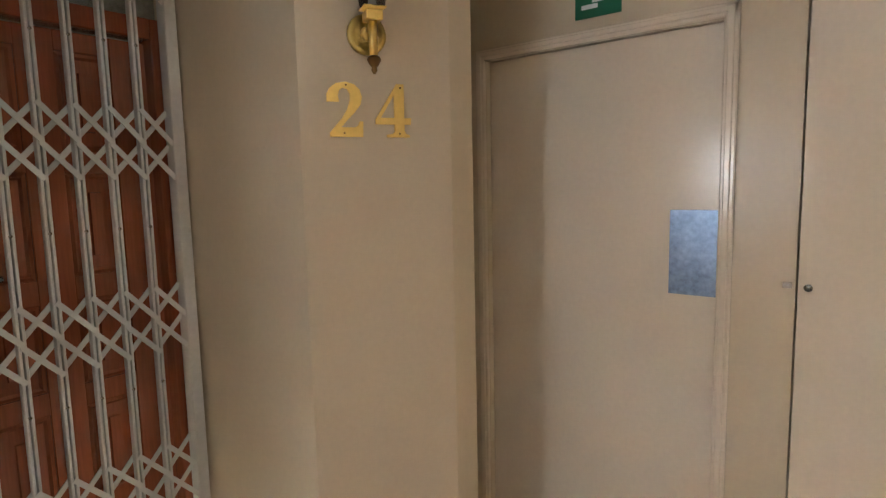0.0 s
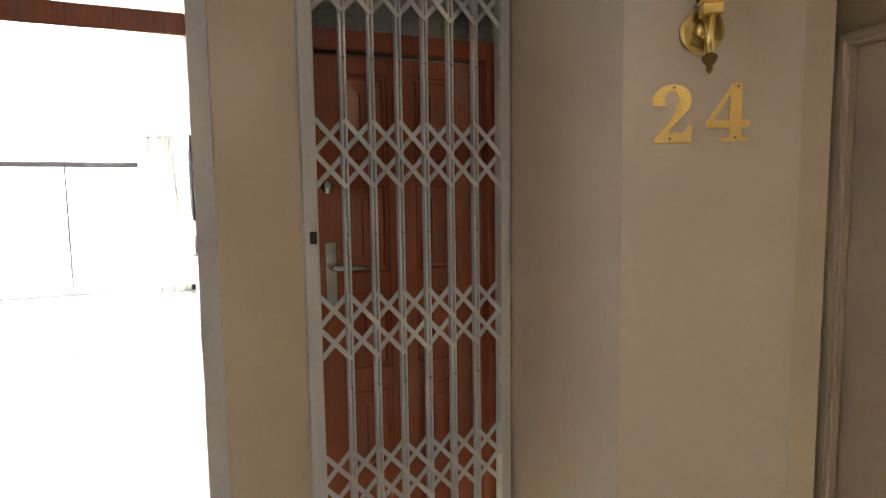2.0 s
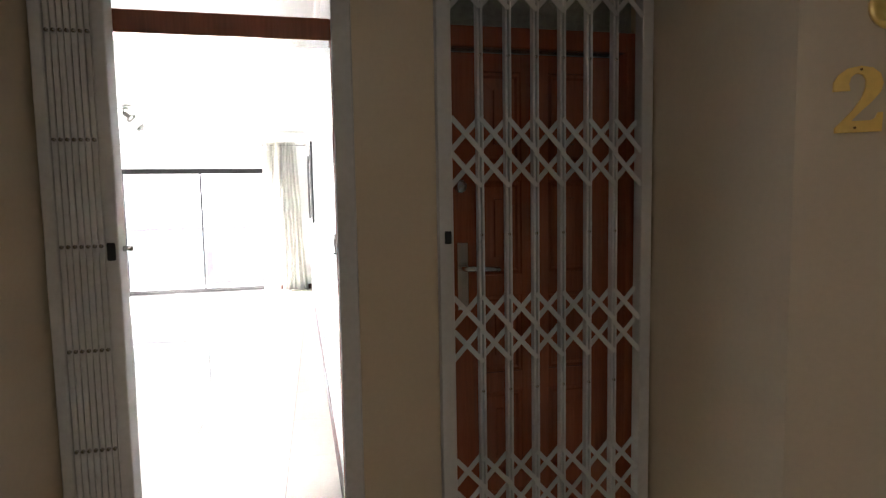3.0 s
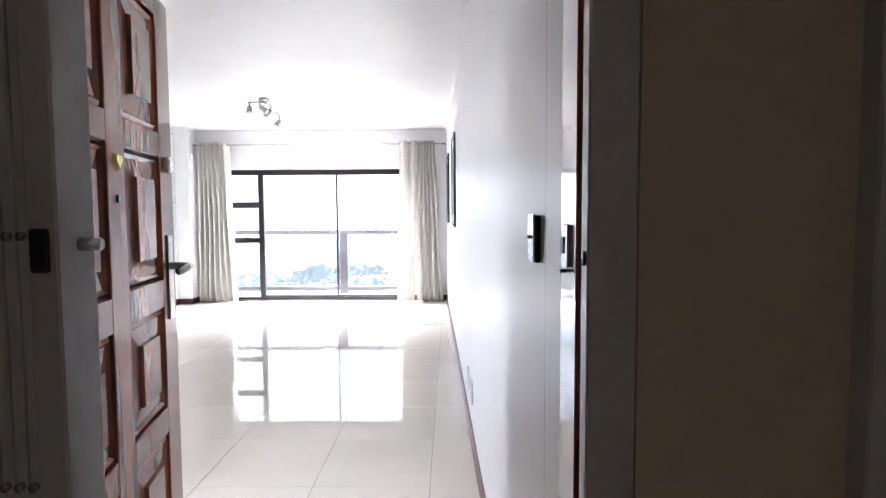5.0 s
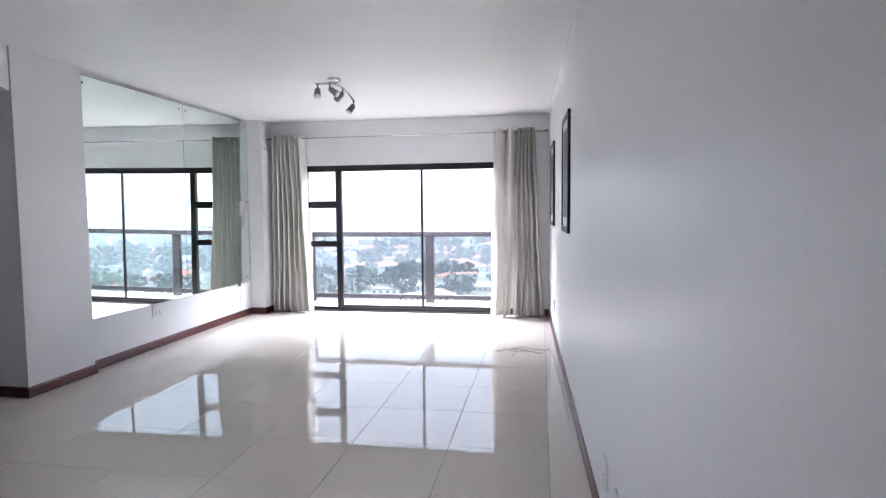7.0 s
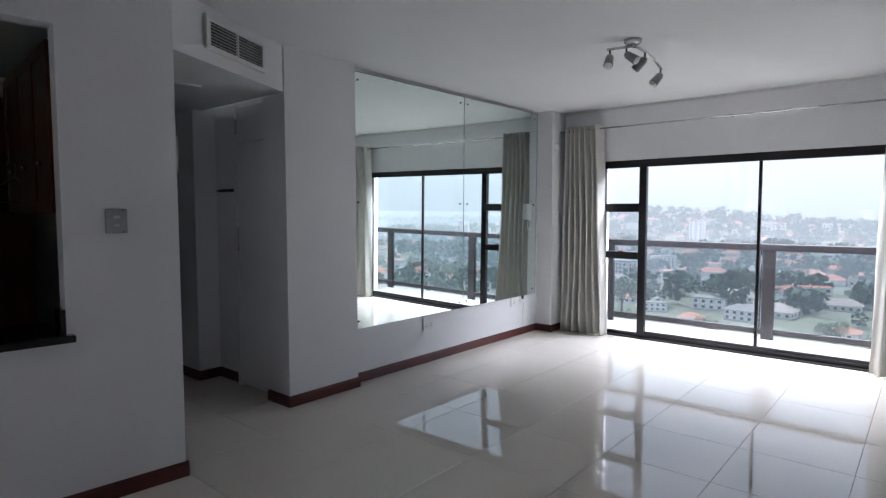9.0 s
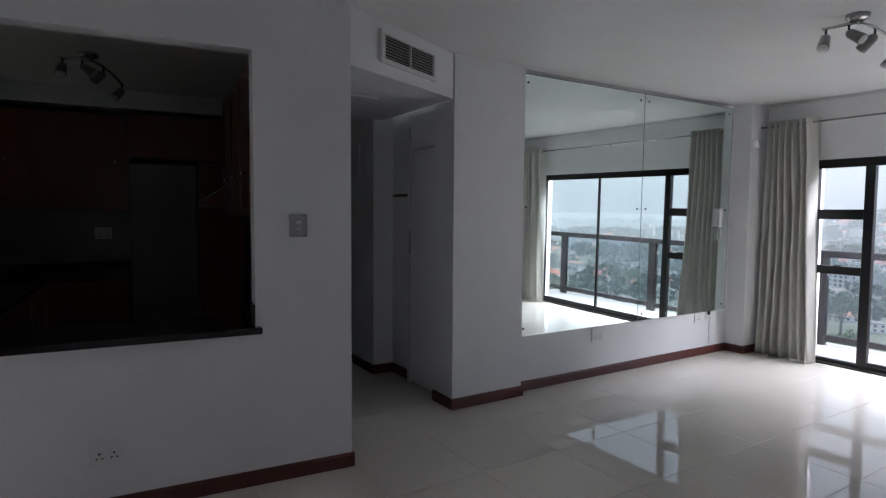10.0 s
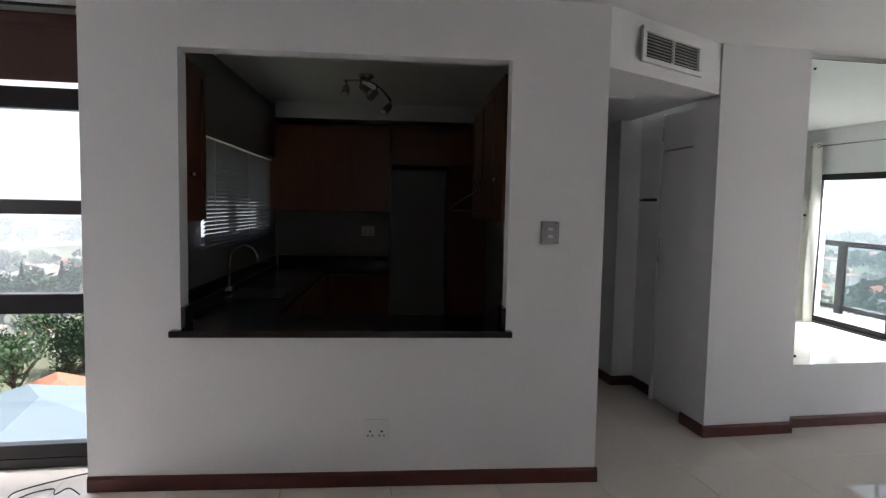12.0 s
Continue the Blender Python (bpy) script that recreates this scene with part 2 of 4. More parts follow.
wall("corridor_wall_west", (-3.0, YE), (-3.0, -3.4), -.1, 0, 2.6, BEIGE, [(.3, 1.1, 1.0, 2.0)])
structure(box("wall_far_west_nook", -3.1, -3.09, -.7, YI, 0, CH, WHITE))
# nook walls with tall window, kitchen side wall
structure(box("wall_nook_south", -4.5, -3.1, -.8, -.7, 0, CH, WHITE))
wall("wall_nook_window", (-4.3, -.7), (-4.3, 1.40), 0.12, 0, CH, WHITE, [(0.05, 1.98, 0.0, 2.6)])
wall("wall_kitchen_side", (XK - .12, 1.386), (-7.4, 1.386), .12, 0, CH, KWALL, [(1.012, 3.185, 1.26, 2.05)])
structure(box("wall_kitchen_back", -7.41, -7.292, 1.27, 3.9, 0, CH, KWALL))
structure(box("wall_kitchen_north", -9, XK - .12, 3.818, YK1 - .02, 0, CH, KWALL))
structure(box("wall_hall_south", -9, XK - .121, YK1 - .02, YK1, 0, CH, WHITE))
structure(box("wall_kitchen_stub", XK - .12, XK - .002, YK0, 1.386, 0, CH - .002, WHITE))
# hall
structure(prism("hall_bulkhead", [(-3.742, 4.0), (-4.26, 5.055), (-9, 5.055), (-9, 4.45)], 2.365, CH - .002, WHITE), "white plastered bulkhead with a slanting face over the passage")
wall("wall_hall_cupboard", (-4.53, 5.16), (-5.46, 5.16), -.15, 0, 2.4, WHITE)
structure(box("wall_hall_pier", -9, -5.46, 4.96, 5.31, 0, 2.4, WHITE))
structure(box("wall_hall_end", -9, -8.9, YK1, 5.0, 0, 2.4, WHITE))

# skirting, dark red
def skirt(a, b, h=0.085, t=0.014, m=SKIRT):
    a, b = Vector((*a, 0)), Vector((*b, 0))
    u = (b - a).normalized()
    n = Vector((-u.y, u.x, 0))
    bm = bmesh.new()
    prof = [(0.0005, 0.001), (t, 0.001), (t, h * .8), (t * .55, h), (0.0005, h)]
    A = [bm.verts.new(a + n * p + Vector((0, 0, z))) for p, z in prof]
    B = [bm.verts.new(b + n * p + Vector((0, 0, z))) for p, z in prof]
    bm.faces.new(A)
    bm.faces.new(B[::-1])
    for i in range(len(prof)):
        j = (i + 1) % len(prof)
        bm.faces.new([A[i], B[i], B[j], A[j]])
    return structure(link_bm("baseboard", bm, m), "dark red painted timber skirting along the wall")


skirt((XM, 8.76), (XM, 5.754))
skirt((-4.13, 8.76), (XM + .014, 8.76))
skirt((-4.13, YW), (-4.13, 8.746))
skirt((XP, 5.754), (XP, 5.046))
skirt((XP, 5.06), (-4.53, 5.06))
skirt((XM, 5.74), (XP + .014, 5.74))
KSKIRT = [skirt((XK, YK1 + .014), (XK, YK0)), skirt((-8.9, YK1), (XK, YK1))]
skirt((-5.05, 5.16), (-5.446, 5.16))
skirt((-5.46, 5.16), (-5.46, 4.946))
skirt((-5.46, 4.96), (-8.9, 4.96))
skirt((xe(YI), YI + .05), (xe(YW), YW))
skirt((xe(YW) - .01, YW), (-.75, YW))

structure(prism("cornice", [(xe(YI), YI), (xe(YW), YW), (xe(YW) - .03, YW), (xe(YI) - .03, YI)], CH - .03, CH - .001, CEIL), "thin white cornice along the ceiling edge")
structure(box("cornice", XM, xe(YW) - .031, YW - .03, YW, CH - .03, CH - .001, CEIL), "thin white cornice along the ceiling edge")

# ---- balcony window ----
FY0, FY1 = 9.11, 9.17


def window_unit():
    w = thing("window_balcony", "wide dark bronze aluminium sliding window onto the balcony", "window", pose(0, FY0, 0))
    structure(w)
    d = FY1 - FY0
    x0, x1 = -3.635, -0.735
    part = lambda n, a, b, z0, z1, y0=0.0, y1=d, m=DARK, lb="": box(n, a, b, y0, y1, z0, z1, m, w, lb, bevel=0.003 if m is DARK else 0)
    part("head_rail", x0, x1, 1.995, 2.08)
    part("sill_track", x0, x1, 0.0, 0.055)
    part("sill_lip", x0, x1, 0.0, 0.018, -.05, 0)
    part("jamb", x0, x0 + .03, .055, 1.995)
    part("jamb", x1 - .04, x1, .055, 1.995)
    part("mullion", -3.192, -3.107, .055, 1.995)
    part("transom", x0 + .03, -3.192, 1.477, 1.576)
    part("transom", x0 + .03, -3.192, .924, 1.007)
    part("sliding_stile", -1.957, -1.927, .055, 1.995, .012, .045)
    part("bottom_rail", -3.107, x1 - .04, .055, .085, .01, .05)
    part("pane", x0 + .03, -3.192, 1.576, 1.995, .028, .032, GLASS)
    part("pane", x0 + .03, -3.192, 1.007, 1.477, .028, .032, GLASS)
    part("pane", x0 + .03, -3.192, .055, .924, .028, .032, GLASS)
    part("pane", -3.107, -1.957, .085, 1.995, .026, .030, GLASS)
    part("pane", -1.927, x1 - .04, .085, 1.995, .036, .040, GLASS)
    part("catch", -3.42, -3.36, 1.007, 1.02, -.02, 0)


window_unit()

structure(box("balcony_floor", -4.4, .4, 9.28, 10.45, -.2, -.05, BALC))


def railing():
    r = thing("balcony_railing", "dark bronze balcony railing with tinted glass panels", "railing", pose(0, 10.25, -.05))
    box("top_rail", -4.1, .3, -.04, .04, 1.065, 1.145, DARK, r, bevel=.006)
    box("bottom_rail", -4.1, .3, -.02, .02, .06, .13, DARK, r, bevel=.004)
    for x in (-4.05, -2.05, -.05):
        box("post", x - .065, x + .065, -.03, .03, 0, 1.065, DARK, r, bevel=.004)
    for a, b in ((-3.985, -2.115), (-1.985, -.115)):
        box("glass_panel", a, b, -.005, .005, .13, 1.065, RAILGLASS, r)
        tube("panel_bead", [(b - .02, 0, .13), (b - .02, 0, 1.06)], .008, DARK, r, n=6)
    s = thing("balcony_side_railing", "dark bronze side railing of the balcony with a glass panel", "railing", pose(-4.08, 9.3, -.05))
    box("top_rail", -.03, .03, 0, .9, 1.065, 1.145, DARK, s)
    box("bottom_rail", -.02, .02, 0, .9, .06, .13, DARK, s)
    box("glass_panel", -.005, .005, 0, .9, .13, 1.065, RAILGLASS, s)


railing()


# ---- curtains ----
def curtain(name, x0t, x1t, x0b, x1b, y, folds, amp, label, seed, flare=0.0, rings=()):
    th = thing(name, label, "curtain", pose(0, y, 0))
    rnd = random.Random(seed)
    nu, nv = folds * 12, 26
    ph = [rnd.uniform(-.5, .5) for _ in range(folds + 1)]
    am = [rnd.uniform(.6, 1.2) for _ in range(folds + 1)]
    bm = bmesh.new()
    grid = []
    for j in range(nv + 1):
        v = j / nv
        row = []
        for i in range(nu + 1):
            u = i / nu
            k = u * folds
            f = min(int(k), folds - 1)
            a = am[f] * (1 - (k - f)) + am[f + 1] * (k - f)
            wob = .22 * math.sin(k * 1.9 + v * 3 + ph[f])
            xt, xb = x0t + (x1t - x0t) * u, x0b + (x1b - x0b) * u
            s = v ** 1.3
            x = xt * (1 - s) + xb * s + .006 * math.sin(v * 9 + k)
            yy = amp * a * (math.cos(k * math.tau + wob * v * 4) + .25 * math.sin(2 * k * math.tau + v * 5)) * (1 - .25 * v) + flare * s * math.sin(u * 3)
            row.append(bm.verts.new((x, yy, 2.50 - v * (2.50 - .012))))
        grid.append(row)
    for j in range(nv):
        for i in range(nu):
            bm.faces.new([grid[j][i], grid[j][i + 1], grid[j + 1][i + 1], grid[j + 1][i]])
    ob = link_bm("fabric", bm, CLOTH, th, smooth=True)
    so = ob.modifiers.new("thickness", "SOLIDIFY")
    so.thickness = 0.002
    for x in rings:
        bmr = bmesh.new()
        n, R, r = 16, .024, .005
        vs = [[bmr.verts.new((x + (R + r * math.cos(b)) * 0 + r * math.sin(b), (R + r * math.cos(b)) * math.cos(a), 2.455 + (R + r * math.cos(b)) * math.sin(a)))
               for b in [k * math.tau / 6 for k in range(6)]] for a in [k * math.tau / n for k in range(n)]]
        for p in range(n):
            for q in range(6):
                bmr.faces.new([vs[p][q], vs[(p + 1) % n][q], vs[(p + 1) % n][(q + 1) % 6], vs[p][(q + 1) % 6]])
        link_bm("eyelet", bmr, CHROME, th, smooth=True)


curtain("curtain_gathered", -4.06, -3.60, -4.12, -3.50, 8.95, 7, .085, "cream eyelet curtain gathered beside the column", 1, rings=(-4.0, -3.94, -3.64))
curtain("curtain_loose", -.93, -.62, -.98, -.70, 8.93, 2, .07, "cream eyelet curtain half drawn over the sliding window", 2, rings=(-.9, -.82, -.72, -.66))
curtain("curtain_gathered", -.62, -.38, -.68, -.26, 8.94, 5, .085, "cream eyelet curtain gathered beside the picture wall", 3, rings=(-.6, -.4))
rod = thing("curtain_rod", "thin silver metal curtain rod over the balcony window", "curtain rod", pose(0, 8.95, 2.455))
tube("rod", [(-4.12, 0, 0), (-.24, 0, 0)], .009, CHROME, rod)
tube("finial", [(-4.15, 0, 0), (-4.12, 0, 0)], .016, CHROME, rod)
tube("finial", [(-.24, 0, 0), (-.21, 0, 0)], .016, CHROME, rod)
for x in (-4.1, -2.2, -.28):
    tube("bracket", [(x, 0, 0), (x, .13, 0)], .006, CHROME, rod)

# ---- mirror wall ----
mir = thing("wall_mirror_glass", "large frameless wall mirror in two panes held by small screws", "mirror", Matrix.Translation((XM + .0125, 7.2, 0)) @ pose(0, 0, 0, 0, .5, -.45) @ Matrix.Translation((0, -7.2, 0)))
box("mirror_pane", 0.001, .007, 5.76, 7.246, .475, 2.655, MIRROR, mir)
box("mirror_pane", 0.001, .007, 7.254, 8.66, .475, 2.655, MIRROR, mir)
box("joint", 0.001, .004, 7.2465, 7.2535, .475, 2.655, BLACK, mir)
box("edge", 0.001, .0075, 8.6605, 8.664, .475, 2.655, BLACK, mir)
box("edge", 0.001, .0075, 5.76, 8.66, 2.6555, 2.659, BLACK, mir)
for y in (7.19, 7.31, 8.60, 5.82):
    for z in (2.59, 1.565, .54):
        tube("screw", [(.007, y, z), (.012, y, z)], .009, BLACK, mir, n=8)


def socket(x, y, z, nx, ny, w=.145, h=.125, kind="twin"):
    """A wall plate; (nx, ny) is the way it faces."""
    ang = math.degrees(math.atan2(ny, nx))
    e = thing("wall_socket" if kind != "switch" else "light_switch",
              {"twin": "white plastic twin socket plate on the wall", "small": "white plastic single socket plate on the wall",
               "switch": "silver-grey light switch plate with two small rockers"}[kind], "socket" if kind != "switch" else "light switch", pose(x, y, z, rz=ang))
    box("plate", .0005, .012 if kind != "switch" else .02, -w / 2, w / 2, -h / 2, h / 2, PLASTIC if kind != "switch" else GREYPL, e, bevel=.003)
    if kind == "switch":
        for dz in (.02, -.02):
            box("rocker", .02, .025, -.014, .014, dz - .008, dz + .008, PLASTIC, e, bevel=.002)
        for dz in (.055, -.055):
            tube("screw", [(.02, .03, dz), (.022, .03, dz)], .004, BLACK, e, n=6)
    else:
        for c in ((-.032, .032) if kind == "twin" else (0,)):
            tube("pin_hole", [(.012, c, -.006), (.0128, c, -.006)], .006, BLACK, e, n=8)
            for s in (-1, 1):
                tube("pin_hole", [(.012, c + s * .012, -.03), (.0128, c + s * .012, -.03)], .005, BLACK, e, n=8)
            box("rocker", .012, .016, c - .011, c + .011, .022, .046, PLASTIC, e, bevel=.002)
    return e


GREYPL = mat("silver plastic", (0.33, 0.33, 0.34), 0.35, bump=0)
socket(XK, 2.693, .324, 1, 0)
socket(XK, 3.645, 1.44, 1, 0, .10, .125, "switch")
socket(XM, 6.72, .39, 1, 0)
socket(XM, 8.24, .43, 1, 0, .12, .13, "small")
socket(xe(3.75), 3.75, .30, -1, 0, .12, .125, "small")
socket(xe(3.42), 3.42, .305, -1, 0, .12, .125, "small")
socket(xe(7.75), 7.75, .37, -1, 0, .09, .12, "small")
ps = thing("raised_light_switch", "square steel light switch plate on a raised black box", "light switch", pose(xe(1.288), 1.288, 1.338, rz=180))
box("backing_box", .0005, .013, -.038, .037, -.054, .050, BLACK, ps, bevel=.002)
box("plate", .0135, .018, -.042, .042, -.054, .054, CHROME, ps, bevel=.002)
box("rocker", .018, .025, -.012, .012, -.002, .006, BLACK, ps, bevel=.001)
for sy in (-1, 1):
    for sz in (-1, 1):
        tube("screw", [(.018, sy * .032, sz * .043), (.0195, sy * .032, sz * .043)], .0035, CHROME, ps, n=8)
so = thing("phone_point", "white wall plate with a black jack and hanging lead", "phone socket", pose(XM, 8.42, .44))
box("plate", .0005, .010, -.045, .045, -.05, .05, PLASTIC, so, bevel=.002)
box("jack", .010, .022, -.02, .02, -.01, .03, BLACK, so, bevel=.003)
tube("lead", [(.015, .01, -.01), (.02, .02, -.08), (.018, 0, -.16), (.016, .015, -.24), (.016, .01, -.33)], .003, PLASTIC, so, n=6)
ph = thing("intercom_handset", "white plastic intercom handset hung on the mirror edge", "intercom", pose(XM + .021, 8.50, 1.43))
box("base", 0, .03, -.05, .05, -.04, .15, PLASTIC, ph, bevel=.008)
box("handset", .03, .06, -.045, -.005, -.05, .15, PLASTIC, ph, bevel=.01)
box("button_panel", .03, .034, .0, .04, .02, .12, PLASTIC, ph, bevel=.003)
tube("cord", [(.03, -.03, -.04), (.035, -.045, -.13), (.035, -.02, -.19), (.035, .01, -.16), (.035, .0, -.09), (.03, .03, -.16), (.03, .035, -.1), (.02, .02, -.03)], .005, PLASTIC, ph, n=6)
sen = thing("alarm_sensor", "small round white sensor on the wall above the curtain", "sensor", pose(-4.13, 8.84, 2.28))
tube("body", [(0, 0, 0), (.03, 0, 0)], .045, PLASTIC, sen, n=16)


# ---- pictures ----
def picture(yc, w=.66, h=.94, zc=1.72):
    e = thing("framed_picture", "narrow black-framed print hung flat on the white wall", "picture",
              Matrix.Translation((xe(yc) - .001, yc, zc)) @ pose(0, 0, 0, 0, 0, 180 + math.degrees(math.atan(.0305))), "pictures on the long wall")
    t = .045
    for n, a in (("top_rail", (-w / 2, w / 2, h / 2 - t, h / 2)), ("bottom_rail", (-w / 2, w / 2, -h / 2, -h / 2 + t)),
                 ("side_rail", (-w / 2, -w / 2 + t, -h / 2 + t, h / 2 - t)), ("side_rail", (w / 2 - t, w / 2, -h / 2 + t, h / 2 - t))):
        box(n, .0, .022, a[0], a[1], a[2], a[3], FRAMEM, e, bevel=.005)
    box("mount", .002, .012, -w / 2 + t, w / 2 - t, -h / 2 + t, h / 2 - t, PLASTIC, e)
    box("print", .012, .014, -w / 2 + .12, w / 2 - .12, -h / 2 + .12, h / 2 - .12, PICTURE, e)


picture(6.05)
picture(8.1)


# ---- ceiling spotlights ----
SPOTM = mat("dull spotlight metal", (.3, .29, .29), .35, .8, bump=0)


def spot_bar(m, label):
    e = thing("ceiling_spotlight", label, "ceiling light", m)
    tube("base", [(0, 0, 0), (0, 0, -.02), (0, 0, -.034)], [.062, .062, .045], CHROME, e, n=24)
    arc = [(-.16, -.07, -.055), (-.10, -.01, -.043), (-.03, .02, -.038), (0, .03, -.04), (.03, .12, -.055), (.055, .24, -.09), (.065, .39, -.145)]
    tube("bar", arc, .009, CHROME, e, n=8)
    tube("stem", [(0, 0, -.03), (0, .03, -.045)], .012, CHROME, e, n=8)
    for p, d in (((-.145, -.055, -.053), (.15, -.6, -.8)), ((-.05, .012, -.04), (.8, -.1, -.6)), ((.035, .14, -.06), (-.75, .05, -.65)), ((.064, .375, -.14), (-.3, -.6, -.7))):
        p, d = Vector(p), Vector(d).normalized()
        q = p + Vector((0, 0, -.05))
        tube("knuckle", [p, q], .007, BLACK, e, n=6)
        tube("spot_head", [q - d * .01, q + d * .01, q + d * .085, q + d * .10], [.014, .028, .033, .033], SPOTM, e, n=14)
        tube("bulb", [q + d * .10, q + d * .104], .028, PLASTIC, e, n=12)
    return e


spot_bar(pose(-2.26, 6.60, CH), "brushed chrome four-spot ceiling light on a curved bar")
spot_bar(pose(-5.4, 2.65, CH, rz=70), "brushed chrome four-spot ceiling light over the kitchen")


# ---- air vent on the bulkhead ----
ang = math.degrees(math.atan2(5.055 - 4.015, -4.26 + 3.735))
ve = thing("air_vent", "white framed air-conditioning grille with dark slats", "air vent", Matrix.Translation((-3.735, 4.015, 0)) @ pose(0, 0, 0, 0, 0, ang))
VD = -.001
SLATV = mat("grey vent slats", (.32, .32, .31), .5)
box("backing", .285, .885, VD - .006, VD, 2.455, 2.62, BLACK, ve)
for n, a in (("frame_top", (.265, .90, 2.607, 2.64)), ("frame_bottom", (.265, .90, 2.435, 2.465)), ("frame_side", (.265, .303, 2.465, 2.607)), ("frame_side", (.862, .90, 2.465, 2.607)), ("divider", (.577, .588, 2.465, 2.607))):
    box(n, a[0], a[1], VD - .022, VD, a[2], a[3], PLASTIC, ve, bevel=.003)
for k in range(7):
    z = 2.476 + k * .0186
    for a, b in ((.304, .576), (.589, .861)):
        box("slat", a, b, VD - .017, VD - .011, z, z + .005, SLATV, ve)


# ---- hatch sill and kitchen ----
ws = thing("hatch_counter", "polished black granite counter slab laid through the kitchen hatch", "counter", pose(XK, 0, 0))
box("slab", -.42, .055, 1.648, 3.409, .862, .892, GRANITE, ws, bevel=.003)
box("front_nosing", .001, .056, 1.60, 3.44, .855, .890, GRANITE, ws, bevel=.003)
box("upstand", -.118, .002, 1.647, 1.67, .893, 1.01, GRANITE, ws)
box("upstand", -.118, .002, 3.387, 3.410, .893, 1.01, GRANITE, ws)


def cabinet(name, x0, x1, y0, y1, z0, z1, face, n, label, m=CABINET, handle=True):
    """face: '+x', '+y' or '-y', the side with the doors."""
    e = thing(name, label, "cabinet", pose((x0 + x1) / 2, (y0 + y1) / 2, z0))
    hx, hy, h = (x1 - x0) / 2, (y1 - y0) / 2, z1 - z0
    box("body", -hx, hx, -hy, hy, 0, h, m, e)
    for k in range(n):
        if face == "+x":
            a, b = -hy + 2 * hy * k / n + .004, -hy + 2 * hy * (k + 1) / n - .004
            d = box("door", hx + .001, hx + .02, a, b, .01, h - .01, m, e, bevel=.003)
            f = [(hx + .02, hx + .028, a, a + .06, .012, h - .012), (hx + .02, hx + .028, b - .06, b, .012, h - .012),
                 (hx + .02, hx + .028, a + .06, b - .06, h - .07, h - .012), (hx + .02, hx + .028, a + .06, b - .06, .012, .07)]
            kn = [(hx + .028, (a + b) / 2 + .1, h / 2), (hx + .05, (a + b) / 2 + .1, h / 2)]
        else:
            s = 1 if face == "+y" else -1
            a, b = -hx + 2 * hx * k / n + .004, -hx + 2 * hx * (k + 1) / n - .004
            y0_, y1_ = sorted((s * (hy + .001), s * (hy + .02)))
            d = box("door", a, b, y0_, y1_, .01, h - .01, m, e, bevel=.003)
            q0, q1 = sorted((s * (hy + .02), s * (hy + .028)))
            f = [(a, a + .05, q0, q1, .012, h - .012), (b - .05, b, q0, q1, .012, h - .012), (a + .05, b - .05, q0, q1, h - .07, h - .012), (a + .05, b - .05, q0, q1, .012, .07)]
            kn = [((a + b) / 2, s * (hy + .028), h * .3), ((a + b) / 2, s * (hy + .05), h * .3)]
        for q in f:
            box("door_rail", *q, m, d)
        if handle:
            tube("knob", kn, .011, CHROME, d, n=8)
    return e


cabinet("wall_cabinet", -7.07, -6.70, 1.64, 2.83, 1.51, 2.45, "+x", 3, "cherry wood wall cabinet with panelled doors above the counter")
cabinet("base_cabinet", -7.07, -6.45, 1.75, 2.83, 0, .85, "+x", 2, "cherry wood base cabinet under a black counter")
cabinet("tall_cabinet", -7.07, -6.50, 2.85, 3.815, 2.02, 2.45, "+x", 1, "cherry wood cabinet over the grey fridge")
cabinet("wall_cabinet", -4.25, -3.72, 1.63, 1.75, 1.45, 2.42, "+y", 1, "cherry wood wall cabinet beside the hatch")
cabinet("wall_cabinet", -5.35, -4.0, 3.53, 3.815, 1.48, 2.42, "-y", 3, "cherry wood wall cabinets along the passage side")
cabinet("base_cabinet", -6.4, -3.75, 1.63, 2.2, 0, .85, "+y", 4, "cherry wood base cabinet under the sink")
tall = thing("kitchen_door_panel", "grey tall fridge front in a wooden surround", "fridge", pose(-6.8, 3.17, 0))
box("body", -.25, .25, -.33, .22, 0, 1.98, GREYDOOR, tall, bevel=.01)
box("door", .251, .28, -.33, .22, .05, 1.97, GREYDOOR, tall, bevel=.008)
box("side_panel", .0, .29, .23, .63, 0, 2.01, CABINET, tall)
wt = thing("kitchen_worktop", "black granite worktop along the back wall and sink side", "worktop", pose(0, 0, 0))
box("back_run", -7.07, -6.42, 1.64, 2.83, .852, .882, GRANITE, wt, bevel=.003)
box("sink_run", -6.415, -4.01, 1.64, 2.23, .852, .882, GRANITE, wt, bevel=.003)
box("upstand", -7.07, -7.05, 1.66, 2.83, .883, .98, GRANITE, wt)
box("upstand", -7.04, -3.8, 1.623, 1.64, .883, .98, GRANITE, wt)
structure(box("kitchen_bulkhead_wall", -7.07, -6.68, 1.7, 3.82, 2.52, CH - .003, WHITE))
sk = thing("kitchen_sink", "small stainless steel sink set in the black worktop", "sink", pose(-4.85, 1.95, .883))
box("rim", -.25, .25, -.18, .2, 0, .004, CHROME, sk, bevel=.001)
fa = thing("kitchen_tap", "tall chrome gooseneck kitchen tap with two levers", "tap", pose(-4.85, 1.74, .884))
tube("spout", [(0, 0, 0), (0, 0, .22), (0, .01, .30), (0, .05, .355), (0, .10, .37), (0, .16, .35), (0, .19, .30), (0, .195, .24)], .011, CHROME, fa, n=10)
tube("base", [(0, 0, 0), (0, 0, .05)], .024, CHROME, fa, n=12)
tube("lever", [(-.09, 0, .03), (.09, 0, .03)], .012, CHROME, fa, n=8)
socket(-7.08, 2.60, 1.28, 1, 0, .14, .12)
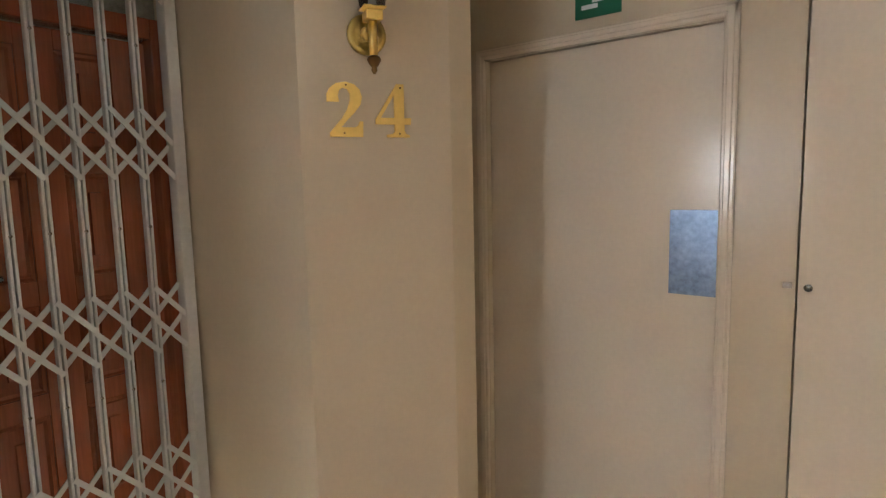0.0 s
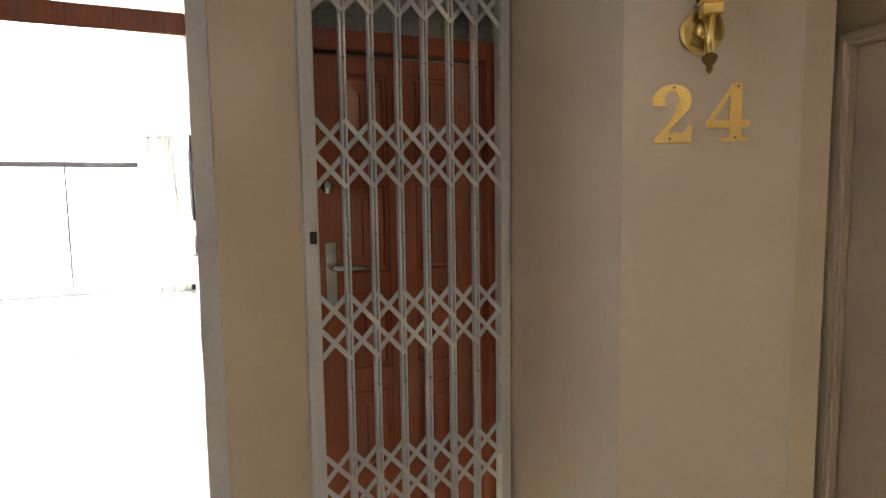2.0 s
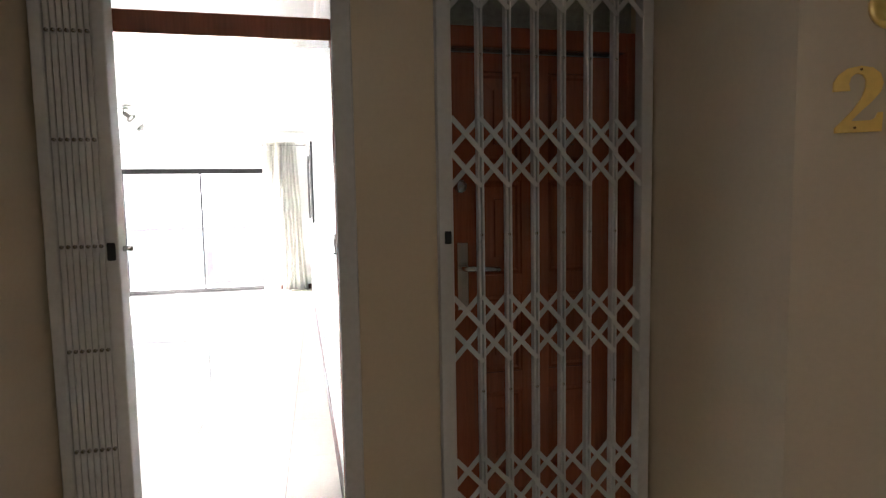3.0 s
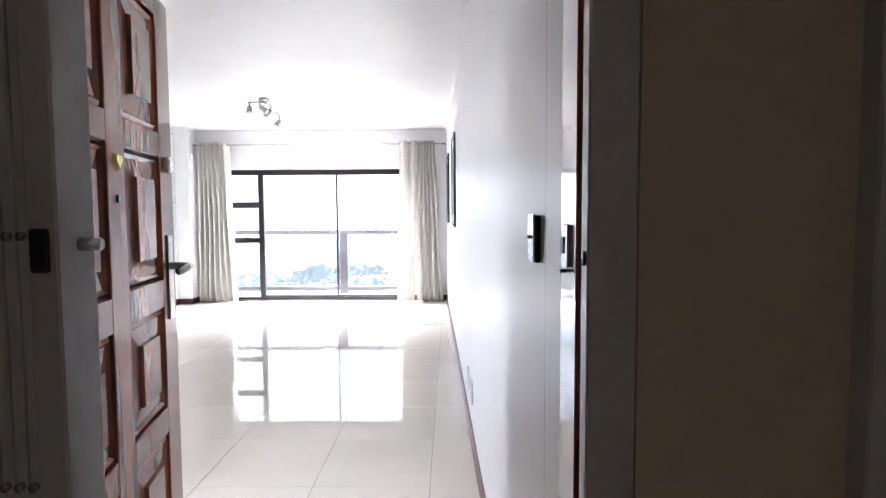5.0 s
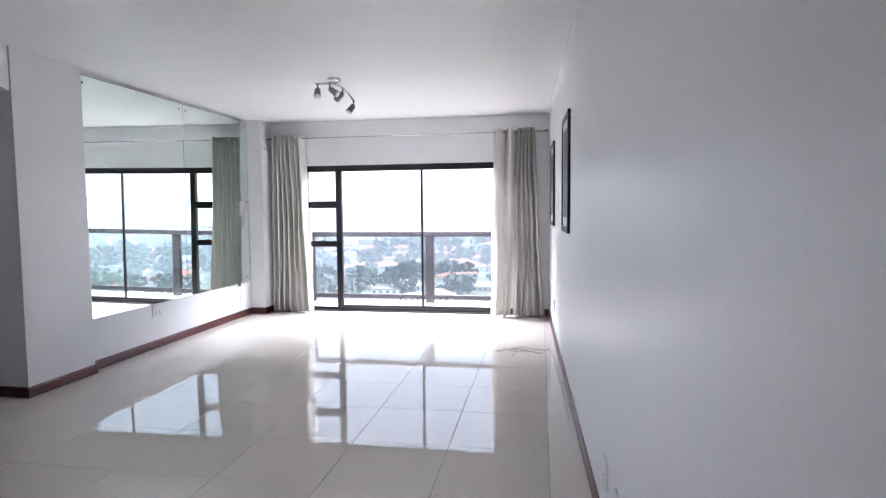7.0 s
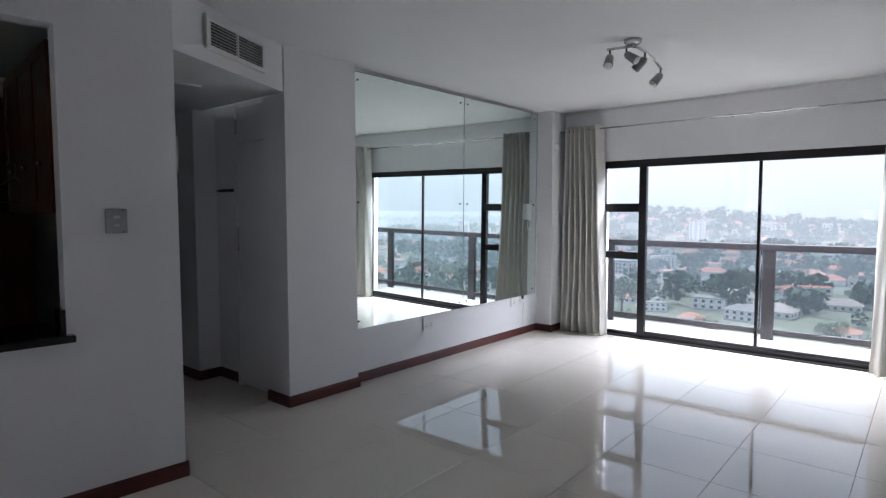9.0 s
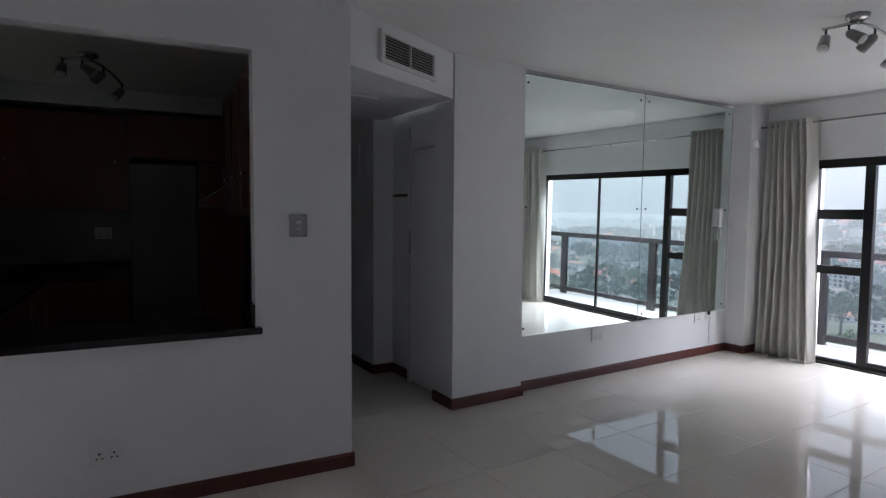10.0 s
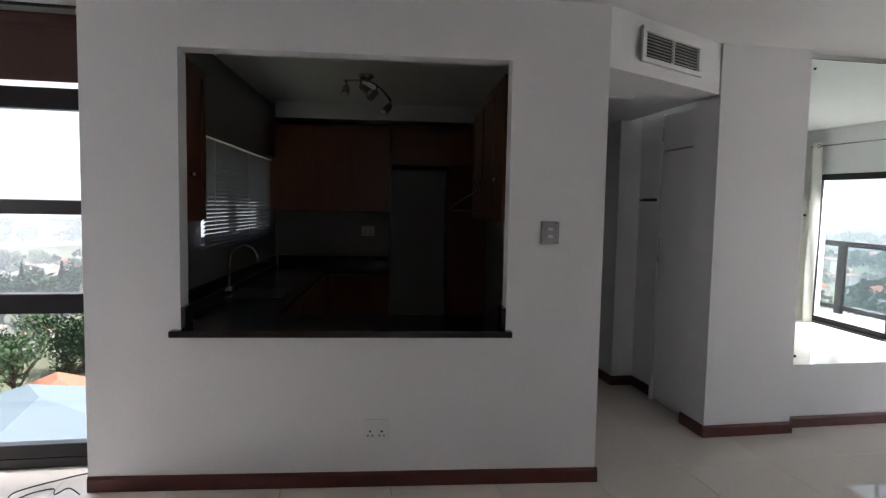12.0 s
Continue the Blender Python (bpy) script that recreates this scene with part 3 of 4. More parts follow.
hg = thing("coat_hanger", "thin silver wire coat hanger hooked on a cabinet", "coat hanger", pose(-4.9, 3.44, 1.55))
tube("wire", [(0, 0, .24), (0, .02, .27), (0, .05, .25), (0, .05, .2), (0, .04, .16), (0, -.16, .02), (0, -.15, .0), (0, .2, .0), (0, .2, .02), (0, .045, .16)], .004, CHROME, hg, n=6)


SLAT = mat("grey blind slats", (.3, .3, .29), .5)


def blind(y, x0, x1, z0, z1):
    e = thing("venetian_blind", "white venetian blind with tilted slats over the kitchen window", "blind", pose(0, y, 0))
    box("head_box", x0, x1, 0, .04, z1, z1 + .04, SLAT, e)
    z = z0
    while z < z1:
        bm = bmesh.new()
        box_bm(bm, x0, x1, -.016, .016, -.001, .001, Matrix.Translation((0, .02, z)) @ pose(0, 0, 0, 62, 0, 0))
        link_bm("slat", bm, SLAT, e)
        z += .03
    for x in (x0 + .2, (x0 + x1) / 2, x1 - .2):
        tube("cord", [(x, .034, z0), (x, .034, z1)], .0015, PLASTIC, e, n=4)


blind(1.63, -6.9, -4.62, 1.24, 2.05)
wk = structure(thing("window_kitchen", "dark bronze kitchen window behind the blind", "window", pose(0, 1.52, 0)))
for a in ((-6.695, -4.645, 1.26, 1.31), (-6.695, -4.645, 2.0, 2.05), (-6.695, -6.65, 1.31, 2.0), (-4.69, -4.645, 1.31, 2.0), (-5.72, -5.66, 1.31, 2.0)):
    box("frame_bar", a[0], a[1], 0, .05, a[2], a[3], DARK, wk)

# the kitchen block stands five degrees askew; what is inside it is laid out a little wider than drawn above
TURN = Matrix.Translation((-3.735, 4.015, 0)) @ pose(0, 0, 0, 0, 0, -5.0) @ Matrix.Translation((-XK, -YK1, 0))
WIDEN = Matrix.Translation((XK, YK1, 0)) @ Matrix.Diagonal((1.06, 1.10, 1.0, 1.0)) @ Matrix.Translation((-XK, -YK1, 0))
for ob in [o for o in scene.objects if o.parent is None]:
    n = ob.name.split(".")[0]
    p = ob.matrix_world.translation
    if n in ("wall_kitchen", "wall_kitchen_side", "wall_kitchen_back", "wall_kitchen_north", "wall_kitchen_stub", "wall_hall_south", "hatch_counter") or (
            n in ("wall_socket", "light_switch") and abs(p.x - XK) < .01) or ob in KSKIRT:
        ob.matrix_world = TURN @ ob.matrix_world
    elif n in ("wall_cabinet", "base_cabinet", "tall_cabinet", "kitchen_door_panel", "kitchen_worktop", "kitchen_bulkhead_wall", "kitchen_sink", "kitchen_tap",
               "coat_hanger", "venetian_blind", "window_kitchen") or (n in ("wall_socket", "ceiling_spotlight") and p.x < -5):
        ob.matrix_world = TURN @ WIDEN @ ob.matrix_world

# ---- tall nook window ----
wn = structure(thing("window_nook", "tall dark bronze window of the dining corner with three heavy rails", "window", pose(-4.33, 0, 0)))
for z0, z1 in ((2.08, 2.20), (1.487, 1.571), (.914, 1.03), (.063, .142), (0, .06)):
    box("rail", -.05, .02, -.65, 1.28, z0, z1, DARK, wn, bevel=.004)
for y in (-.65, -.0, 1.23):
    box("stile", -.05, .02, y, y + .05, .142, 2.6, DARK, wn)
box("head_rail", -.05, .02, -.65, 1.28, 2.55, 2.6, DARK, wn)
for z0, z1 in ((.142, .914), (1.03, 1.487), (1.571, 2.08), (2.20, 2.55)):
    box("pane", -.018, -.014, -.65, 1.28, z0, z1, GLASS, wn)
rb = thing("roller_blind", "dark brown roller blind rolled partly down over the tall window", "blind", pose(-4.27, 0, 0))
tube("roll", [(0, -.6, 2.56), (0, 1.24, 2.56)], .035, BROWNBLIND, rb, n=12)
box("fabric", -.004, .004, -.6, 1.24, 2.26, 2.55, BROWNBLIND, rb)
box("bottom_bar", -.012, .012, -.6, 1.24, 2.225, 2.26, BROWNBLIND, rb)
rb2 = thing("blind_pelmet", "grey metal blind rail under the ceiling of the dining corner", "pelmet", pose(-4.22, 0, 2.62))
box("rail", -.03, .03, -.6, 1.24, 0, .03, CHROME, rb2)


def cable(name, pts, label, m, r=.004, parent=None):
    # a smooth curve through the points
    P = [Vector(p) for p in pts]
    out = []
    for i in range(len(P) - 1):
        p0, p1, p2, p3 = P[max(i - 1, 0)], P[i], P[i + 1], P[min(i + 2, len(P) - 1)]
        for k in range(6):
            t = k / 6
            out.append(.5 * ((2 * p1) + (p2 - p0) * t + (2 * p0 - 5 * p1 + 4 * p2 - p3) * t * t + (3 * p1 - p0 - 3 * p2 + p3) * t ** 3))
    out.append(P[-1])
    e = thing(name, label, "cable", pose(*out[0]))
    o0 = Vector(out[0])
    tube("lead", [p - o0 for p in out], r, m, e, n=6)
    return e


cable("loose_cable", [(-.75, 7.02, .005), (-.70, 7.03, .006), (-.66, 7.1, .006), (-.52, 7.14, .008), (-.42, 7.05, .01), (-.52, 6.98, .012), (-.62, 7.06, .012), (-.5, 7.2, .012), (-.36, 7.12, .008), (-.24, 7.1, .006), (-.19, 7.05, .005)], "off-white loose cable coiled on the floor by the wall", CABLEM)
cable("loose_cable", [(-.58, 6.85, .005), (-.56, 6.93, .006), (-.5, 7.05, .012), (-.38, 7.0, .012), (-.3, 6.98, .006), (-.22, 7.2, .006), (-.185, 6.9, .005), (-.17, 6.5, .005), (-.15, 6.1, .005), (-.13, 5.6, .005), (-.12, 5.2, .005)], "off-white loose cable running along the skirting", CABLEM)
cable("loose_lead", [(-3.93, 1.20, .01), (-3.97, 1.13, .03), (-3.95, 1.07, .01), (-4.02, 1.03, .008), (-3.98, .94, .008), (-3.90, .88, .008), (-4.0, .86, .012), (-4.12, 1.06, .02), (-4.16, 1.2, .03)], "black loose lead lying by the kitchen wall corner", BLACK)

# ---- passage ----
cp = thing("hall_cupboard", "white painted built-in cupboard door with an upper door", "cupboard", pose(-4.74, 5.12, 0))
box("door", -.30, .27, 0, .035, .03, 2.05, WHITE, cp, bevel=.003)
box("upper_door", -.30, .27, 0, .035, 2.06, 2.345, WHITE, cp, bevel=.003)
box("frame", -.345, -.305, -.005, .035, 0, 2.36, WHITE, cp)
tube("handle", [(-.27, -.02, 1.16), (-.27, -.02, 1.36)], .007, CHROME, cp)
tube("handle", [(-.27, -.02, 2.13), (-.27, -.02, 2.25)], .007, CHROME, cp)
hk = thing("hook_rail", "small dark row of coat hooks on the passage wall", "coat hooks", pose(-5.27, 5.155, 1.67))
box("plate", -.13, .13, -.008, 0, -.012, .012, HOOK, hk)
for k in range(5):
    tube("hook", [(-.11 + k * .055, -.008, 0), (-.11 + k * .055, -.03, -.005), (-.11 + k * .055, -.035, .012)], .005, HOOK, hk, n=6)
fb = thing("distribution_cover", "narrow white cover panel on the passage wall", "panel", pose(-5.85, 4.955, 1.98))
box("cover", -.13, .13, -.03, 0, -.14, .18, PLASTIC, fb, bevel=.004)
tr = thing("ceiling_hatch", "white ceiling trapdoor standing slightly proud in the passage", "trapdoor", pose(-4.80, 4.36, 2.357))
box("panel", -.3, .3, -.2, .2, -.006, .007, WHITE, tr, bevel=.003)

# ---- cupboard slit on the right-hand wall ----
sl = thing("entry_cupboard", "flush white painted cupboard door beside the entrance", "cupboard", Matrix.Translation((xe(1.19), 1.19, 0)) @ pose(0, 0, 0, 0, 0, math.degrees(math.atan(.0305))))
box("door", -.004, -.0005, -.33, -.004, .1, 2.66, WHITE, sl, bevel=.001)
box("door_gap", -.0015, -.0004, -.004, .010, .1, 2.66, BLACK, sl, "thin dark joint beside the door")


# ---- front door ----
def panel_door(name, m, w, h, label, flip=1):
    """A leaf from its hinge at the origin along +x, its face towards -y."""
    e = thing(name, label, "door", m)
    t = .042
    box("leaf", 0, w, -t / 2 + .012, t / 2 - .012, 0, h, WOOD, e)
    cols = [(.11, w / 2 - .05), (w / 2 + .05, w - .11)]
    rows = [(.14, .44), (.50, .80), (.87, 1.14), (1.215, 1.535), (1.60, 1.90)]
    for s in (-1, 1):
        ya, yb = sorted((s * (t / 2 - .012), s * t / 2))
        for a, b in ((0, .11), (w / 2 - .05, w / 2 + .05), (w - .11, w)):
            box("stile", a, b, ya, yb, 0, h, WOOD, e, bevel=.002)
        zs = [0] + [z for r in rows for z in r] + [h]
        for k in range(0, len(zs), 2):
            for a, b in cols:
                box("rail", a, b, ya, yb, zs[k], zs[k + 1], WOOD, e, bevel=.002)
        for a, b in cols:
            for z0, z1 in rows:
                bm = bmesh.new()
                f = lambda i, d: [bm.verts.new((x, s * d, z)) for x, z in ((a + i, z0 + i), (b - i, z0 + i), (b - i, z1 - i), (a + i, z1 - i))]
                r0, r1, r2, r3 = f(.002, t / 2 - .011), f(.012, t / 2 - .004), f(.02, t / 2 - .011), f(.06, t / 2 - .006)
                r4 = f(.062, t / 2 + .004)
                for p, q in ((r0, r1), (r1, r2), (r2, r3), (r3, r4)):
                    for i in range(4):
                        bm.faces.new([p[i], p[(i + 1) % 4], q[(i + 1) % 4], q[i]])
                bm.faces.new(r4)
                link_bm("panel", bm, WOOD, e)
        box("lock_plate", w - .075, w - .035, *sorted((s * t / 2, s * (t / 2 + .006))), 1.10, 1.33, CHROME, e, bevel=.002)
        tube("handle", [(w - .055, s * t / 2, 1.245), (w - .055, s * (t / 2 + .05), 1.245), (w - .075, s * (t / 2 + .058), 1.245), (w - .17, s * (t / 2 + .055), 1.24)], .010, CHROME, e, n=8)
        tube("bolt_escutcheon", [(w - .05, s * t / 2, 1.52), (w - .05, s * (t / 2 + .012), 1.52)], .022, CHROME, e, n=12)
    tube("edge_latch", [(w, 0, 1.16), (w + .002, 0, 1.16)], .012, CHROME, e)
    return e


dm = Matrix.Translation((-.80, .80, .008)) @ pose(0, 0, 0, 0, 0, math.degrees(math.atan2(1.61 - .80, -.955 + .80)))
fd = panel_door("front_door", dm, .82, 1.955, "varnished reddish wooden front door with ten raised panels, wide open")
bmh = bmesh.new()
ring = [(.0013 * 16 * math.sin(a) ** 3, .0013 * (13 * math.cos(a) - 5 * math.cos(2 * a) - 2 * math.cos(3 * a) - math.cos(4 * a))) for a in [k * math.tau / 28 for k in range(28)]]
lo_, hi_ = ([bmh.verts.new((.41 + x * q, y_, 1.50 + z * q)) for x, z in ring] for y_, q in ((-.021, 1), (-.029, .8)))
bmh.faces.new(hi_)
for k in range(28):
    bmh.faces.new([lo_[k], lo_[(k + 1) % 28], hi_[(k + 1) % 28], hi_[k]])
link_bm("peephole_cover", bmh, GOLD, fd, "small brass heart-shaped peephole cover")
tube("keyhole", [(.41, -.021, 1.42), (.41, -.024, 1.42)], .009, BLACK, fd, n=8)


def door_frame(x0, x1, name, label):
    e = structure(thing(name, label, "door frame", pose(0, YE + .05, 0)))
    box("jamb", x0, x0 + .05, 0, .10, 0, 2.04, WOOD, e, bevel=.003)
    box("jamb", x1 - .05, x1, 0, .10, 0, 2.04, WOOD, e, bevel=.003)
    box("head", x0 + .05, x1 - .05, 0, .10, 1.975, 2.04, WOOD, e, bevel=.003)
    box("fanlight", x0 + .02, x1 - .02, .05, .055, 2.04, 2.4, GLASS, e)
    return e


door_frame(-.84, .055, "front_door_frame", "varnished dark wooden frame of the open front door")
door_frame(.32, 1.055, "neighbour_door_frame", "dark wooden frame behind the neighbour's security gate")
panel_door("neighbour_door", pose(1.005, .79, .008, 0, 0, 180), .635, 1.96, "varnished reddish wooden panelled door, shut behind a gate")
structure(box("neighbour_lintel_wall", .32, 1.058, YE + .12, YE + .16, 2.042, 2.449, BRICK), "rough grey lintel over the neighbour's door")
structure(box("neighbour_back_wall", .2, 1.3, YI + .002, YI + .05, 0, CH, WHITE))
kp = thing("strike_plate", "worn steel strike plate on the door jamb with a black slot", "strike plate", pose(.004, YE + .10, 1.35))
box("plate", -.004, 0, -.018, .018, -.029, .029, CHROME, kp, bevel=.0015)
box("slot", -.006, -.004, .002, .015, -.011, .012, BLACK, kp)
tube("keeper", [(-.0005, .0, -.034), (-.008, .004, -.034)], .003, BLACK, kp, n=6)


# ---- security gates ----
def lattice_gate(x0, x1, n):
    e = thing("security_gate", "white painted steel trellis security gate, closed over a wooden door", "security gate", pose(0, YE - .012, 0))
    box("lock_stile", x0 - .047, x0, -.02, .03, 0, 2.38, STEEL, e, bevel=.003)
    box("hinge_stile", x1, x1 + .04, -.02, .03, 0, 2.38, STEEL, e, bevel=.003)
    box("lock", x0 - .03, x0 - .008, -.026, -.02, 1.345, 1.385, BLACK, e, bevel=.002)
    box("top_track", x0, x1, -.02, .02, 2.36, 2.40, STEEL, e)
    box("bottom_track", x0, x1, -.02, .02, .0, .02, STEEL, e)
    p = (x1 - x0) / (n + 1)
    for k in range(1, n + 1):
        x = x0 + k * p
        box("bar", x - .011, x - .002, -.012, .012, .02, 2.36, STEEL, e, bevel=.002)
        box("bar", x + .002, x + .011, -.012, .012, .02, 2.36, STEEL, e, bevel=.002)
        for z in (1.93, 1.37, .86, .3):
            tube("rivet", [(x, -.012, z), (x, -.016, z)], .005, CHROME, e, n=6)
    for zc in (2.18, 1.63, 1.065, .53):
        hh = .055
        for row in (-1, 1):
            z = zc + row * hh
            for k in range(n + 1):
                a, b = x0 + k * p, x0 + (k + 1) * p
                for s in (-1, 1):
                    bm = bmesh.new()
                    L = math.hypot(b - a, 2 * hh)
                    m = Matrix.Translation(((a + b) / 2, -.014 if s > 0 else .0145, z)) @ pose(0, 0, 0, 0, s * math.degrees(math.atan2(2 * hh * .92, p)), 0)
                    box_bm(bm, -L / 2, L / 2, -.0015, .0015, -.008, .008, m)
                    link_bm("lattice_strip", bm, STEEL, e)
    return e


lattice_gate(.365, 1.014, 6)
fg = thing("folded_security_gate", "white painted steel trellis gate folded back against the doorway side", "security gate", pose(-.70, YE - .012, 0))
box("hinge_stile", -.08, -.048, -.02, .03, 0, 2.38, STEEL, fg, bevel=.003)
for k in range(7):
    x = -.046 + k * .0165
    box("bar", x, x + .0135, -.012, .014, .02, 2.36, STEEL, fg, bevel=.002)
for z in (.21, .50, .79, 1.078, 1.371, 1.663, 1.952, 2.24):
    for k in range(7):
        tube("rivet", [(-.039 + k * .0165, -.012, z), (-.039 + k * .0165, -.018, z)], .0055, CHROME, fg, n=6)
box("lock_stile", .070, .105, -.02, .05, .01, 2.37, STEEL, fg, bevel=.003)
box("lock", .076, .098, -.028, -.02, 1.33, 1.38, BLACK, fg, bevel=.003)
tube("lock_bolt", [(.105, .02, 1.36), (.13, .02, 1.36)], .008, CHROME, fg)
st = structure(thing("gate_frame", "white painted steel gate frame lining the entrance", "gate frame", pose(0, YE - .012, 0)))
box("side_post", .007, .066, .010, .045, 0, 2.40, STEEL, st, bevel=.003)
box("top_track", -.782, .007, -.02, .02, 2.36, 2.40, STEEL, st)
tube("keeper_hole", [(.0065, .024, 1.34), (.0045, .024, 1.34)], .009, BLACK, st, n=12)


# ---- corridor fittings ----
ua = math.degrees(math.atan2(-.22, .415))
NM = Matrix.Translation((1.115, .11, 0)) @ pose(0, 0, 0, 0, 0, ua)     # x along the slanting face, -y out of it


TWO = [[(0, .64), (.22, .64), (.2, .74), (.23, .85), (.3, .9), (.39, .88), (.44, .79), (.44, .68), (.39, .52), (.28, .34), (.12, .16), (.04, .07), (.04, 0), (.66, 0),
        (.67, .28), (.61, .28), (.58, .2), (.51, .165), (.24, .165), (.36, .3), (.52, .46), (.63, .6), (.66, .73), (.62, .87), (.52, .96), (.36, 1), (.18, .97), (.06, .88), (0, .77)]]
FOUR = [[(0, .245), (.38, .245), (.38, .1), (.33, .05), (.22, .04), (.22, 0), (.67, 0), (.67, .04), (.6, .055), (.57, .12), (.57, .245), (.7, .245), (.71, .36), (.57, .36), (.57, 1), (.43, 1), (0, .33)],
        [(.09, .36), (.38, .36), (.38, .82)]]


def numeral(loops, x, z, h):
    """A serifed numeral cut from brass plate, its left edge at x along the slanting wall."""
    cu = bpy.data.curves.new("numeral", "CURVE")
    cu.dimensions, cu.fill_mode = "2D", "BOTH"
    cu.extrude, cu.bevel_depth = .003, .001
    for lp in loops:
        sp = cu.splines.new("POLY")
        sp.points.add(len(lp) - 1)
        for q, (u, v) in zip(sp.points, lp):
            q.co = (u * h, v * h, 0, 1)
        sp.use_cyclic_u = True
    e = thing("house_number", "polished brass house numeral with serifs screwed to the wall", "house number", NM @ pose(x, -.006, z), "house number")
    ob = new("numeral", cu)
    dg = bpy.context.evaluated_depsgraph_get()
    me = bpy.data.meshes.new_from_object(ob.evaluated_get(dg))
    bpy.data.objects.remove(ob)
    me.materials.clear()
    me.materials.append(GOLD)
    n = new("numeral", me)
    n.parent = e
    n.matrix_basis = pose(0, 0, 0, 90, 0, 0)
    for dx, dz in ((.36 * h, h - .008), (.3 * h, .010)) if loops is TWO else ((.5 * h, h - .01), (.47 * h, .010)):
        tube("screw", [(dx, -.004, dz), (dx, -.0065, dz)], .003, BRONZE, e, n=8)


BRONZE = mat("darkened brass", (.25, .14, .05), .4, .9, bump=0)
numeral(TWO, .078, 1.628, .155)
numeral(FOUR, .222, 1.628, .155)

lm = thing("wall_lantern", "brass wall lantern with a tapering glass shade", "wall lamp", NM @ pose(.203, 0, 1.92))
tube("back_plate", [(0, 0, .0), (0, -.010, 0), (0, -.016, 0), (0, -.016, 0), (0, -.010, 0)], [.058, .058, .05, .046, .03], GOLD, lm, n=28)
tube("boss", [(0, -.008, .0), (0, -.028, .0), (0, -.034, .0)], [.024, .02, .008], GOLD, lm, n=18)
tube("arm", [(0, -.02, .0), (0, -.05, .012), (0, -.07, .03)], .010, GOLD, lm, n=10)
box("block", -.024, .024, -.094, -.046, .022, .05, GOLD, lm, bevel=.003)
tube("drop_rod", [(0, -.07, .03), (0, -.07, -.07), (0, -.07, -.072)], [.014, .012, .007], GOLD, lm, n=12)
tube("finial", [(0, -.07, -.072), (0, -.07, -.078), (0, -.07, -.085), (0, -.07, -.096), (0, -.07, -.104), (0, -.07, -.112), (0, -.07, -.122)], [.012, .019, .020, .014, .007, .009, .003], BRONZE, lm, n=14)
tube("cup", [(0, -.07, .05), (0, -.07, .054), (0, -.07, .058)], [.03, .045, .045], GOLD, lm, n=4)
tube("shade", [(0, -.07, .056), (0, -.07, .10), (0, -.07, .2)], [.036, .045, .07], glass_mat("frosted shade", (.5, .5, .55)), lm, n=8)
tube("candle", [(0, -.07, .056), (0, -.07, .14)], .012, PLASTIC, lm, n=10)
tube("crown", [(0, -.07, .2), (0, -.07, .21), (0, -.07, .25)], [.078, .078, .03], GOLD, lm, n=8)

ed = thing("exit_door", "glossy cream painted flush fire exit door, shut", "door", pose(2.07, 0, 0))
box("leaf", .02, .06, -.775, .111, .006, 1.972, CREAM, ed, bevel=.003)
box("push_plate", .0165, .0195, -.775, -.62, 1.09, 1.379, GALV, ed, "scuffed bluish steel push plate", bevel=.0005)
df = structure(thing("exit_door_frame", "cream painted moulded architrave round the exit door", "door frame", pose(2.07, 0, 0)))
for q in ((.115, .16, 0, 2.02), (-.824, -.779, 0, 2.02)):
    box("architrave", -.016, 0, *q, CREAM, df, bevel=.005)
    box("architrave_step", -.024, -.016, (q[0] + q[1]) / 2 - .01, (q[0] + q[1]) / 2 + .01, 0, 2.01, CREAM, df, bevel=.003)
box("head", -.016, 0, -.824, .16, 2.02 - .045 + .0005, 2.02, CREAM, df, bevel=.005)
box("head_step", -.024, -.016, -.80, .14, 1.99, 2.008, CREAM, df, bevel=.003)
sg = thing("exit_sign", "green emergency exit sign with a white running figure and arrow", "sign", pose(2.07, -.363, 2.06))
box("board", -.006, -.0005, -.085, .085, 0, .17, GREEN, sg)
for a in ((.0, .06, .03, .045), (-.05, .02, .05, .066), (-.03, .0, .06, .12), (-.01, .02, .12, .14), (.02, .065, .075, .09)):
    box("pictogram", -.0075, -.006, a[0], a[1], a[2], a[3], PLASTIC, sg)
dc = thing("duct_door", "cream painted flush service duct door", "door", pose(2.07, 0, 0))
box("leaf", -.004, .03, -1.985, -1.006, .01, 1.982, CREAM, dc, bevel=.002)
tube("knob", [(-.004, -1.035, 1.154), (-.02, -1.035, 1.154), (-.028, -1.035, 1.154)], [.008, .008, .012], CHROME, dc, n=10)
box("hasp", -.004, 0, -.99, -.965, 1.145, 1.163, CHROME, dc)
wc = structure(thing("corridor_window", "small steel corridor window with bright obscured glass", "window", pose(-3.0, 0, 0)))
box("frame_bar", -.06, -.02, -.44, .37, 1.0, 1.03, STEEL, wc)
box("frame_bar", -.06, -.02, -.44, .37, 1.97, 2.0, STEEL, wc)
box("frame_bar", -.06, -.02, -.05, -.02, 1.03, 1.97, STEEL, wc)
# ceiling fitting added out of view to carry the corridor's warm fill
cl = thing("corridor_ceiling_light", "plain white round ceiling light added out of view in the corridor", "ceiling light", pose(.2, -2.2, 2.55))
tube("diffuser", [(0, 0, 0), (0, 0, -.05), (0, 0, -.07)], [.15, .15, .1], PLASTIC, cl, n=24)


# ---- corridor lights: one stands in for its window, one is added fill ----
area("corridor_window_light", (-2.97, .14, 1.56), (0, .05, 1.5), .5, .62, .9, (.85, .92, 1.0))
area("corridor_lamp", (.2, -2.2, 2.46), (.2, -2.2, 0), .25, .25, .56, (1.0, .86, .66))


